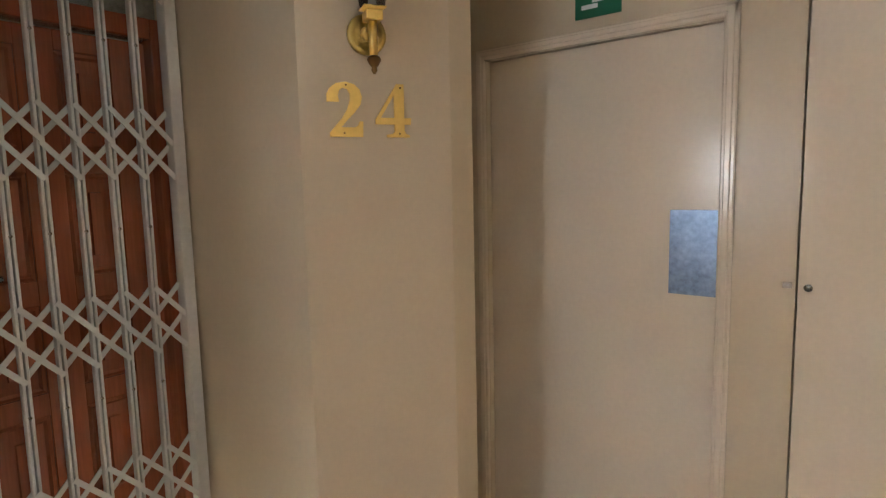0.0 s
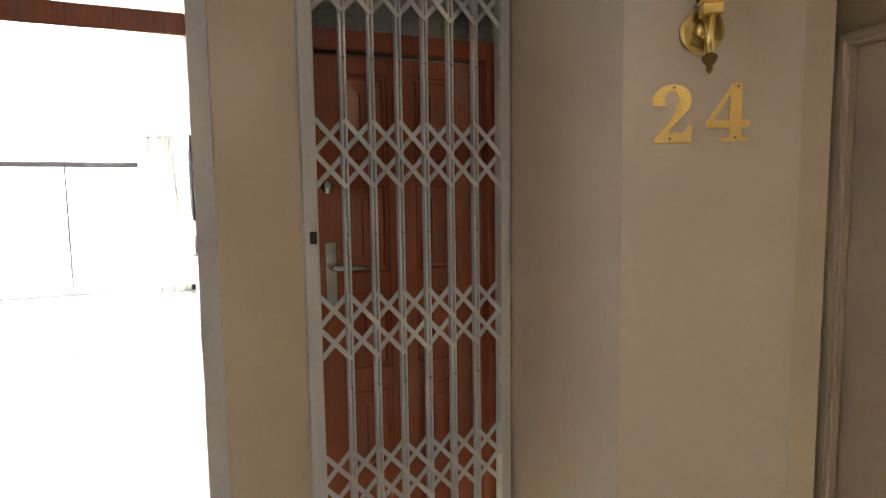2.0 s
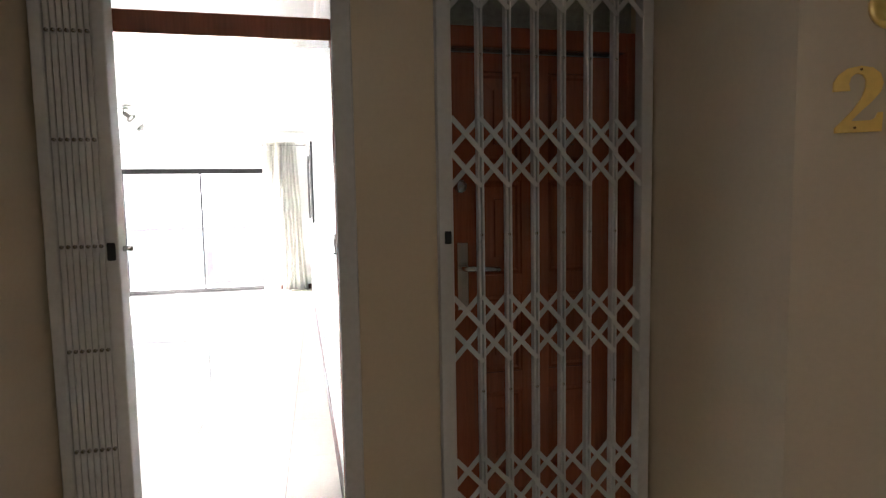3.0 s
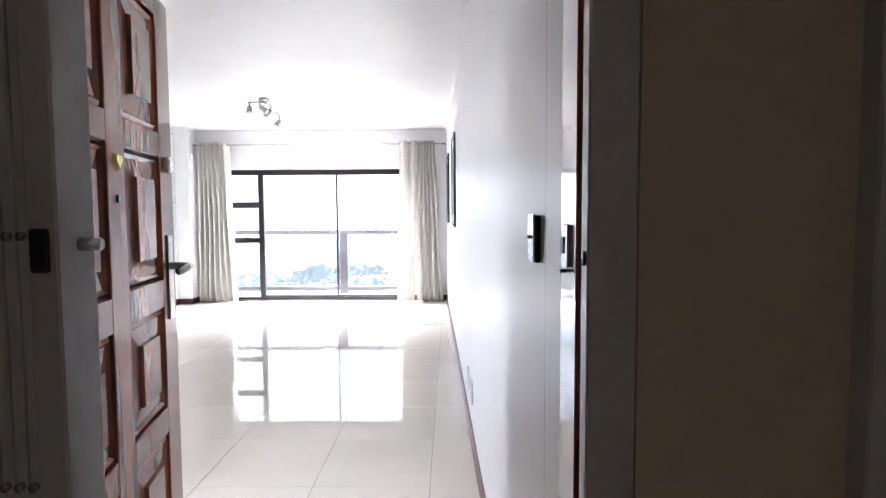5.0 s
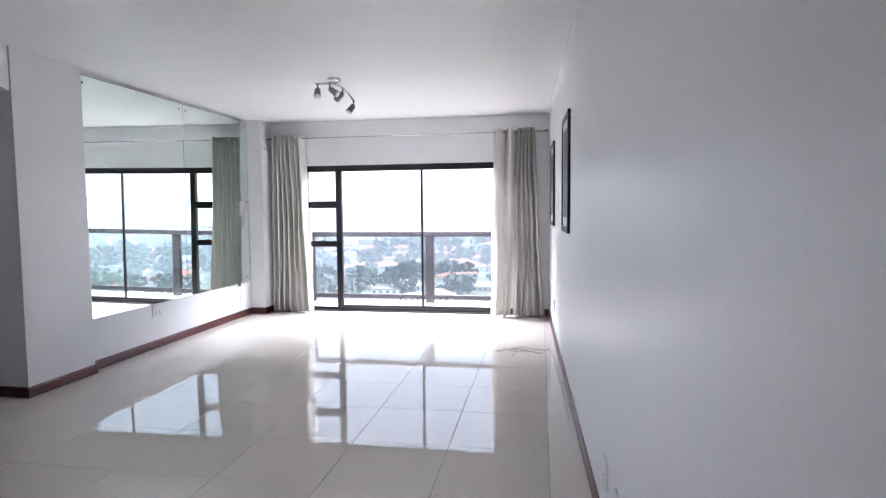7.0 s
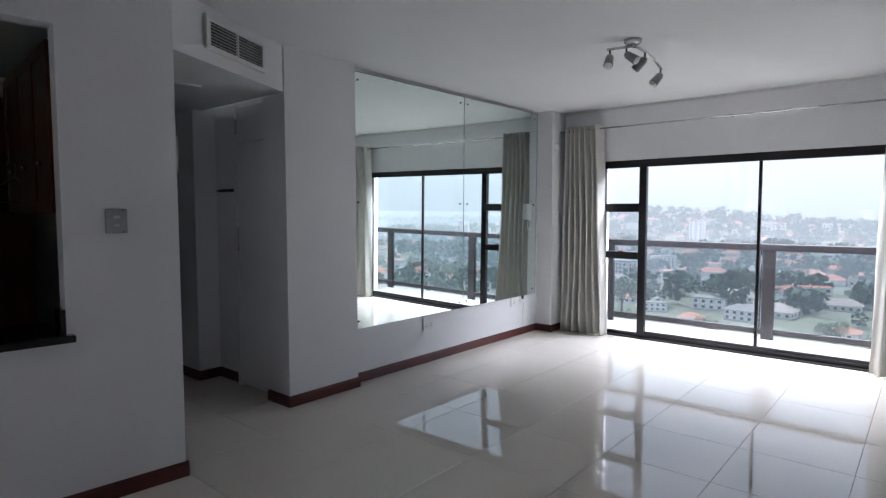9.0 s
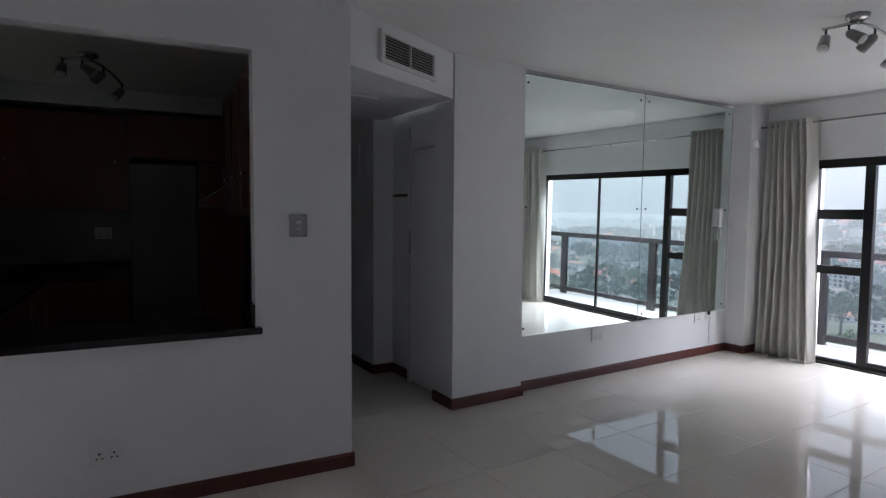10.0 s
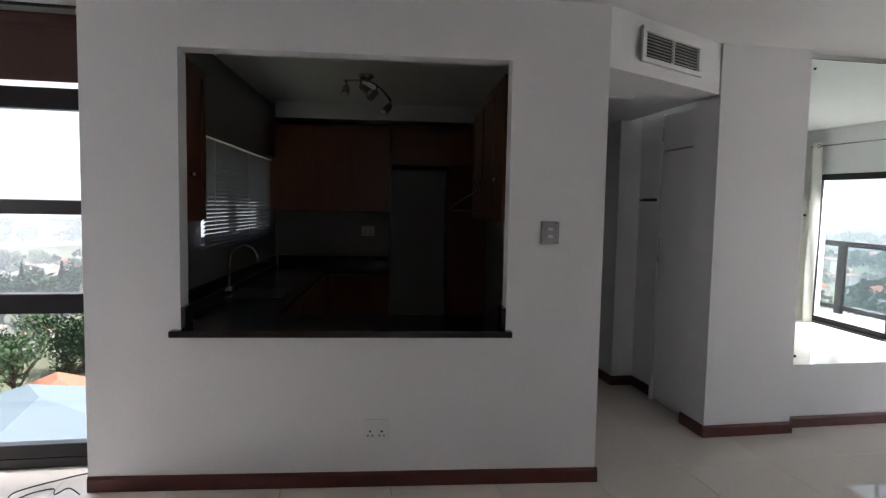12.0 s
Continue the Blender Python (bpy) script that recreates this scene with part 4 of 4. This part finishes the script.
# the sky's light at the two big windows
area("balcony_sky_light", (-2.2, 9.6, 2.48), (-2.2, 9.599, 0), 2.8, .6, 420, (1.0, .97, .96))
area("nook_sky_light", (-4.75, .35, 2.35), (-2.5, .6, .9), 1.8, .5, 150, (1.0, .97, .96))

# ---- the town below ----
GZ = -42.0
GRASS = mat("dry grass and earth", (.13, .14, .09), 0.95, var=.35, scale=.03, grain=.6)
ROAD = mat("asphalt road", (.16, .16, .16), 0.9, var=.1, scale=.5)
PLASTERS = [mat("house plaster", c, .8, var=.08) for c in ((.64, .61, .56), (.76, .74, .7), (.45, .35, .28))]
ROOFS = [mat("roof tiles", c, .85, var=.15, scale=2) for c in ((.35, .13, .08), (.42, .2, .13), (.2, .19, .18), (.17, .22, .245), (.3, .26, .22))]
PANE = mat("dark far window", (.03, .035, .04), .2, bump=0)
FOL = [mat("foliage", c, .8, var=.4, scale=.4, grain=3) for c in ((.045, .085, .03), (.065, .11, .04), (.035, .07, .035))]
BARK = mat("bark", (.1, .08, .06), .9)


def ground_z(x, y):
    r = math.hypot(x, y)
    hill = 31 * math.exp(-((x + 260) / 270) ** 2 - ((y - 980) / 300) ** 2) + 14 * math.exp(-((x + 520) / 330) ** 2 - ((y - 900) / 420) ** 2) + 14 * math.exp(-((x + 1100) / 500) ** 2 - ((y - 100) / 700) ** 2)
    return GZ + hill + 3 * math.sin(x * .011) * math.cos(y * .013) * min(r / 400, 1) + (0 if r < 1500 else -(r - 1500) * .002)


def ground():
    bm = bmesh.new()
    rings = [0, 40, 90, 140, 200, 270, 350, 440, 550, 680, 840, 1050, 1350, 1800, 2600, 4500]
    n = 72
    prev = None
    for r in rings:
        row = [bm.verts.new((r * math.cos(k * math.tau / n), r * math.sin(k * math.tau / n), ground_z(r * math.cos(k * math.tau / n), r * math.sin(k * math.tau / n)))) for k in range(n)] if r else [bm.verts.new((0, 0, GZ))]
        if prev is not None:
            for k in range(n):
                if len(prev) == 1:
                    bm.faces.new([prev[0], row[k], row[(k + 1) % n]])
                else:
                    bm.faces.new([prev[k], row[k], row[(k + 1) % n], prev[(k + 1) % n]])
        prev = row
    structure(link_bm("ground", bm, GRASS, smooth=True))


ground()


def road(name, pts, w):
    bm = bmesh.new()
    out = []
    for a, b in zip(pts, pts[1:]):
        for k in range(12):
            out.append((a[0] + (b[0] - a[0]) * k / 12, a[1] + (b[1] - a[1]) * k / 12))
    out.append(pts[-1])
    prev = None
    for i, (x, y) in enumerate(out):
        j = min(i + 1, len(out) - 1)
        i0 = max(j - 1, 0)
        d = Vector((out[j][0] - out[i0][0], out[j][1] - out[i0][1], 0)).normalized()
        n = Vector((-d.y, d.x, 0)) * w / 2
        z = ground_z(x, y) + 1.0
        row = [bm.verts.new((x + n.x, y + n.y, z)), bm.verts.new((x - n.x, y - n.y, z))]
        if prev:
            bm.faces.new([prev[0], prev[1], row[1], row[0]])
        prev = row
    structure(link_bm(name, bm, ROAD))


road("road", [(-70, 120), (-108, 230), (-150, 330), (-250, 480), (-330, 700)], 11)
road("road_cross", [(-400, 300), (-150, 330), (60, 300), (300, 340)], 9)


def house_template(w, d, h, roof_h, pl, rf, flat=False, storeys=1, label="house"):
    e = thing("house", label, "house", pose(0, 0, -500), "houses of the town")
    box("wall", -w / 2, w / 2, -d / 2, d / 2, -3, h, pl, e)
    if flat:
        box("roof", -w / 2 - .3, w / 2 + .3, -d / 2 - .3, d / 2 + .3, h, h + .5, rf, e)
    else:
        bm = bmesh.new()
        o = .7
        b = [bm.verts.new(c) for c in ((-w / 2 - o, -d / 2 - o, h), (w / 2 + o, -d / 2 - o, h), (w / 2 + o, d / 2 + o, h), (-w / 2 - o, d / 2 + o, h))]
        r = [bm.verts.new((-w / 2 + d / 2, 0, h + roof_h)), bm.verts.new((w / 2 - d / 2, 0, h + roof_h))]
        for f in ((b[0], b[1], r[1], r[0]), (b[2], b[3], r[0], r[1]), (b[1], b[2], r[1]), (b[3], b[0], r[0]), (b[3], b[2], b[1], b[0])):
            bm.faces.new(f)
        link_bm("roof", bm, rf, e)
    for s in range(storeys):
        z = .9 + s * 3
        for k in range(int(w // 4)):
            x = -w / 2 + 2.2 + k * 4
            box("window", x - .8, x + .8, -d / 2 - .05, -d / 2 + .1, z, z + 1.5, PANE, e)
        for k in range(int(d // 5)):
            y = -d / 2 + 2.5 + k * 5
            box("window", w / 2 - .1, w / 2 + .05, y - .8, y + .8, z, z + 1.5, PANE, e)
    return e


TH = [house_template(16, 10, 3.2, 3, PLASTERS[0], ROOFS[0], label="cream house with a red hipped tile roof"),
      house_template(14, 11, 3.4, 3, PLASTERS[1], ROOFS[1], label="white house with a terracotta hipped roof"),
      house_template(18, 11, 6.2, 3, PLASTERS[1], ROOFS[2], storeys=2, label="white two-storey house with a grey hipped roof"),
      house_template(17, 10, 6, 3, PLASTERS[1], ROOFS[2], flat=True, storeys=2, label="white two-storey house with a flat roof"),
      house_template(24, 12, 3.5, 4, PLASTERS[0], ROOFS[4], label="long low cream house with a brown hipped roof"),
      house_template(26, 13, 16, 3, PLASTERS[0], ROOFS[2], flat=True, storeys=5, label="pale block of flats with rows of windows")]


def tree_template(name, label, kind, seed, h):
    e = thing(name, label, "tree", pose(0, 0, -500), "trees of the town")
    rnd = random.Random(seed)
    bm = bmesh.new()
    tube_bm(bm, [(0, 0, -1), (.1, 0, h * .3), (.2, .1, h * .62)], [h * .035, h * .025, h * .012], 7)
    if kind != "palm":
        for k in range(5):
            a = k * 1.26 + rnd.random()
            tube_bm(bm, [(.1, 0, h * (.28 + .05 * k)), (math.cos(a) * h * .16, math.sin(a) * h * .16, h * .55), (math.cos(a) * h * .28, math.sin(a) * h * .28, h * .7)], [h * .014, h * .01, h * .004], 5)
    link_bm("trunk", bm, BARK, e)
    vs, fs = [], []
    if kind == "palm":
        for k in range(16):
            a = k * math.tau / 16 + rnd.uniform(-.1, .1)
            up = rnd.uniform(.1, .9)
            pv = None
            for j in range(7):
                t = j / 6
                r = h * .34 * t
                z = h * .62 + h * .22 * (up * t - 1.1 * t * t)
                wd = h * .05 * math.sin(math.pi * min(t + .12, 1))
                i = len(vs)
                vs += [(math.cos(a) * r - math.sin(a) * wd, math.sin(a) * r + math.cos(a) * wd, z - wd * .6), (math.cos(a) * r, math.sin(a) * r, z), (math.cos(a) * r + math.sin(a) * wd, math.sin(a) * r - math.cos(a) * wd, z - wd * .6)]
                if j:
                    fs += [(i - 3, i - 2, i + 1, i), (i - 2, i - 1, i + 2, i + 1)]
    else:
        blobs = [(rnd.uniform(-.26, .26), rnd.uniform(-.26, .26), rnd.uniform(.5, .88), rnd.uniform(.12, .2)) for _ in range(11)]
        for _ in range(1500):
            bx, by, bz, br = rnd.choice(blobs)
            d = Vector((rnd.gauss(0, 1), rnd.gauss(0, 1), rnd.gauss(0, .8))).normalized() * br * rnd.uniform(.6, 1.08)
            c = Vector((bx, by, bz)) * h + d * h
            if kind == "conifer":
                t = rnd.random()
                a = rnd.uniform(0, math.tau)
                R = h * .17 * (1 - t) * rnd.uniform(.5, 1.05)
                c = Vector((math.cos(a) * R, math.sin(a) * R, h * (.15 + .87 * t)))
            s = h * rnd.uniform(.012, .026)
            u = Vector((rnd.gauss(0, 1), rnd.gauss(0, 1), rnd.gauss(0, 1))).normalized()
            w = u.orthogonal().normalized()
            i = len(vs)
            vs += [c + u * s, c + w * s, c - u * s, c - w * s * .8]
            fs.append((i, i + 1, i + 2, i + 3))
    me = bpy.data.meshes.new("crown")
    me.from_pydata([tuple(v) for v in vs], [], fs)
    me.materials.append(FOL[seed % 3])
    c = new("crown", me)
    c.parent = e
    return e


TT = [tree_template("tree", "broad green garden tree among the houses", "broad", 1, 10),
      tree_template("tree", "broad green garden tree among the houses", "broad", 2, 10),
      tree_template("tree", "broad dark green tree among the houses", "broad", 3, 10),
      tree_template("conifer_tree", "tall narrow dark conifer among the houses", "conifer", 5, 16),
      tree_template("palm_tree", "tall palm with drooping fronds in a garden", "palm", 4, 14)]

def in_field(x, y):
    return 470 < math.hypot(x, y) < 640 and x < -250 and -420 < y < -60


rt = random.Random(11)
placed = []


def spot(x, y, r):
    for a, b, q in placed:
        if (a - x) ** 2 + (b - y) ** 2 < (q + r) ** 2:
            return False
    placed.append((x, y, r))
    return True


def put(t, x, y, rz=0, s=1.0, dz=0.0):
    o = copy_thing(t, pose(x, y, ground_z(x, y) + dz, 0, 0, rz))
    o.scale = (s, s, s)
    return o


# chosen near buildings
for t, x, y, rz, s in ((0, -118, 285, 10, 0.86), (3, -72, 262, 5, 1.08), (2, -55, 245, -8, 0.94), (1, -105, 255, 20, 0.86), (1, 10, 262, 12, 0.86), (4, 28, 228, -30, 1.08), (5, 80, 330, 8, 1.15), (4, -30, 300, 3, 0.94), (0, 35, 290, 0, 1), (1, -150, 250, 15, 1),
                       (5, -610, -280, 60, 1.6), (5, -640, -240, 60, 1.4), (5, -655, -320, 60, 1.3), (4, -330, -150, 60, 1.8), (4, -300, -125, 60, 1.4), (0, -270, -140, 95, 1.4)):
    spot(x, y, 11)
    put(TH[t], x, y, rz, s * .72)
for k in range(620):
    a = rt.choice((rt.uniform(35, 128), rt.uniform(50, 128), rt.uniform(190, 225)))
    r = 205 + 560 * rt.random() ** 1.1
    x, y = r * math.cos(radians(a)), r * math.sin(radians(a))
    if in_field(x, y) or not spot(x, y, 7.5) or len(placed) > 285:
        continue
    put(TH[rt.choice((0, 1, 1, 2, 3, 4, 0, 5) if r > 350 else (0, 1, 2, 3, 4))], x, y, rt.uniform(-25, 25) + (0 if a < 140 else 90), rt.uniform(.55, .8))
garden_trees = 0
for k in range(620):
    a = rt.choice((rt.uniform(35, 128), rt.uniform(50, 128), rt.uniform(190, 225)))
    r = 170 + 560 * rt.random() ** 1.1
    x, y = r * math.cos(radians(a)), r * math.sin(radians(a))
    if garden_trees >= 190 or in_field(x, y) or not spot(x, y, 3):
        continue
    garden_trees += 1
    put(rt.choice((TT[0], TT[1], TT[2], TT[0], TT[2], TT[3] if r > 380 and rt.random() < .25 else TT[1])), x, y, rt.uniform(0, 360), rt.uniform(.8, 1.7))
# garden under the dining corner
TEAL = house_template(24, 17, 3.2, 4.4, PLASTERS[1], ROOFS[3], label="house with a pale blue-green hipped metal roof")
ORANGE = house_template(18, 12, 3.2, 4, PLASTERS[0], mat("orange clay tiles", (.42, .18, .11), .8, var=.2, scale=3), label="house with an orange clay tile roof")
put(TEAL, -108, -50, 35, 1.3, 1.5)
put(ORANGE, -134, -58, 25, 1.0, -.5)
spot(-108, -50, 22)
spot(-134, -58, 16)
for k in range(90):
    a, r = radians(rt.uniform(192, 222)), rt.uniform(150, 320)
    x, y = r * math.cos(a), r * math.sin(a)
    if spot(x, y, 2.5):
        put(TT[rt.choice((0, 1, 2, 1))], x, y, k * 37, rt.uniform(1.4, 2.1), -4)
for x, y, t, s in ((-121, -66, 4, 1.1), (-140, -78, 4, 1.2), (-118, -38, 1, 1.0), (-232, -100, 3, 1.3), (-255, -125, 3, 1.1), (-92, -66, 2, .8)):
    put(TT[t], x, y, x * 7, s)
for t in TH + TT + [TEAL, ORANGE]:
    for o in [*t.children_recursive, t]:
        bpy.data.objects.remove(o)


def far_houses():
    """The hundreds of small houses beyond the near ones, in one mesh."""
    rng = random.Random(21)
    vs, fs, mi = [], [], []
    for k in range(1500):
        a = radians(rng.uniform(32, 130) if rng.random() < .75 else rng.uniform(187, 226))
        r = 330 + 1100 * rng.random()
        x, y = r * math.cos(a), r * math.sin(a)
        if in_field(x, y) or (r < 700 and not spot(x, y, 6)):
            continue
        w, d, h = rng.uniform(5, 9), rng.uniform(3.5, 5.5), rng.choice((3, 3.2, 5.5, 6, 3))
        if rng.random() < .04:
            h = rng.uniform(12, 26)
        q = rng.uniform(-.5, .5) + (0 if math.degrees(a) < 140 else 1.6)
        z = ground_z(x, y)
        flat = h > 8 or rng.random() < .2
        i = len(vs)
        for zz, o in ((z - 3, 0), (z + h, 0), (z + h, .6)):
            for sx, sy in ((-1, -1), (1, -1), (1, 1), (-1, 1)):
                lx, ly = sx * (w + o), sy * (d + o)
                vs.append((x + lx * math.cos(q) - ly * math.sin(q), y + lx * math.sin(q) + ly * math.cos(q), zz))
        rise = .4 if flat else 2.6
        for sx in (-1, 1):
            lx = sx * (w - d * .8)
            vs.append((x + lx * math.cos(q), y + lx * math.sin(q), z + h + rise))
        fs += [(i, i + 1, i + 5, i + 4), (i + 1, i + 2, i + 6, i + 5), (i + 2, i + 3, i + 7, i + 6), (i + 3, i, i + 4, i + 7),
               (i + 8, i + 9, i + 13, i + 12), (i + 10, i + 11, i + 12, i + 13), (i + 9, i + 10, i + 13), (i + 11, i + 8, i + 12)]
        p = rng.choice((0, 1, 1))
        mi += [p] * 4 + [rng.choice((2, 3, 4, 2))] * 4
        if h > 5:
            for fl in range(int(h / 2.8)):
                for g in range(3):
                    lx, zz = -w * .66 + g * w * .66, z + .9 + fl * 2.9
                    j = len(vs)
                    for ex, ez in ((-.9, 0), (.9, 0), (.9, 1.4), (-.9, 1.4)):
                        vs.append((x + (lx + ex) * math.cos(q) + (d + .1) * math.sin(q), y + (lx + ex) * math.sin(q) - (d + .1) * math.cos(q), zz + ez))
                    fs.append((j, j + 1, j + 2, j + 3))
                    mi.append(5)
    me = bpy.data.meshes.new("far_houses")
    me.from_pydata(vs, [], fs)
    for m in (PLASTERS[0], PLASTERS[1], ROOFS[0], ROOFS[1], ROOFS[2], PANE):
        me.materials.append(m)
    me.polygons.foreach_set("material_index", mi)
    tagged(new("far_houses", me), "small pale houses with red and grey roofs spread over the far slopes", "houses", kind="stuff")


far_houses()


def far_canopy():
    """Far woods: many small leaf clumps in one mesh."""
    rng = np.random.default_rng(5)
    n = 5200
    a = np.radians(np.where(rng.random(n) < .7, rng.uniform(32, 130, n), rng.uniform(185, 228, n)))
    r = 260 + 1300 * rng.random(n) ** .8
    V, F = [], []
    i = 0
    for aa, rr in zip(a, r):
        x, y = rr * math.cos(aa), rr * math.sin(aa)
        if in_field(x, y):
            continue
        h = rng.uniform(5, 11) * (1 + rr / 2500)
        z = ground_z(x, y)
        m = 34
        c = rng.normal(size=(m, 3))
        c /= np.linalg.norm(c, axis=1)[:, None]
        c *= rng.uniform(.55, 1.1, (m, 1)) * h * .55
        c[:, 2] *= .75
        c += (x, y, z + h * .55)
        u = rng.normal(size=(m, 3))
        u /= np.linalg.norm(u, axis=1)[:, None]
        w = np.cross(u, rng.normal(size=(m, 3)))
        w /= np.linalg.norm(w, axis=1)[:, None]
        s = h * .17
        q = np.stack([c + u * s, c + w * s, c - u * s, c - w * s], 1).reshape(-1, 3)
        V.append(q)
        F.append(np.arange(i, i + 4 * m).reshape(-1, 4))
        i += 4 * m
    me = bpy.data.meshes.new("far_woods")
    me.from_pydata(np.concatenate(V).tolist(), [], np.concatenate(F).tolist())
    me.materials.append(FOL[2])
    tagged(new("far_woods", me), "hazy green tree cover between the far houses", "woods", kind="stuff")


far_canopy()


# See-through cylinder round the town whose glow imitates haze and whitens the sky.
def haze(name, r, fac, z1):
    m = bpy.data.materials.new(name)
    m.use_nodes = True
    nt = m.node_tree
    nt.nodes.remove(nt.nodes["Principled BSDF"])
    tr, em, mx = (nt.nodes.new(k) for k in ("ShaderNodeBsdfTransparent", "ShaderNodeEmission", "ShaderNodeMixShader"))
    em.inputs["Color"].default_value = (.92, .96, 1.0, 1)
    em.inputs["Strength"].default_value = HAZE_GLOW
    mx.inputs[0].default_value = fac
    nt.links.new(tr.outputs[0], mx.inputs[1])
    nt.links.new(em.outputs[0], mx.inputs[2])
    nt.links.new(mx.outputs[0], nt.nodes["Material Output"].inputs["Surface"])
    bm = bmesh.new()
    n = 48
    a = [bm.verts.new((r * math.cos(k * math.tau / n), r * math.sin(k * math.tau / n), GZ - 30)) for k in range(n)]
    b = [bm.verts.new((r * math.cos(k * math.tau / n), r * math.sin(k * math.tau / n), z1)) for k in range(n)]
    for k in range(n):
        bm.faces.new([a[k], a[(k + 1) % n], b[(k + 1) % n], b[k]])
    structure(link_bm(name, bm, m), "see-through glowing sheet imitating haze over the town")


# emission strength of the glowing sheets
HAZE_GLOW = 1.45
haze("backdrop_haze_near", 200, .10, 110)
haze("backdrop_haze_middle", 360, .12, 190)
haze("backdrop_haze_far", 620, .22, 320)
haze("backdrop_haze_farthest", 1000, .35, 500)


# ---- floor tiles, 0.6 m ----
def tiles():
    cache = {}
    g = .0012
    solid = lambda x, y: True
    i0, i1 = int((-9 + .86) // .6), 1
    for i in range(-14, 3):
        for j in range(-11, 8):
            x0, x1 = -.86 + i * .6, -.26 + i * .6
            y0, y1 = 5.24 + j * .6, 5.84 + j * .6
            x0, x1 = max(x0, -9 if y1 > 1.7 else -4.4), min(x1, .1)
            y0, y1 = max(y0, -.7 if x1 < -3.05 else .667), min(y1, 9.11)
            if x1 - x0 < .02 or y1 - y0 < .02:
                continue
            k = (round(x1 - x0, 3), round(y1 - y0, 3))
            if k not in cache:
                bm = bmesh.new()
                w, d = k[0] - 2 * g, k[1] - 2 * g
                lo = [bm.verts.new(c) for c in ((0, 0, -.006), (w, 0, -.006), (w, d, -.006), (0, d, -.006))]
                e = .0015
                mi = [bm.verts.new((c.co.x, c.co.y, -.001)) for c in lo]
                hi = [bm.verts.new(c) for c in ((e, e, 0), (w - e, e, 0), (w - e, d - e, 0), (e, d - e, 0))]
                for q in range(4):
                    p = (q + 1) % 4
                    bm.faces.new([lo[q], lo[p], mi[p], mi[q]])
                    bm.faces.new([mi[q], mi[p], hi[p], hi[q]])
                bm.faces.new(hi)
                me = bpy.data.meshes.new("tile")
                bm.to_mesh(me)
                bm.free()
                me.materials.append(TILE)
                cache[k] = me
            t = new("tile", cache[k])
            t.parent = screed
            t.location = (x0 + g, y0 + g, 0)


tiles()
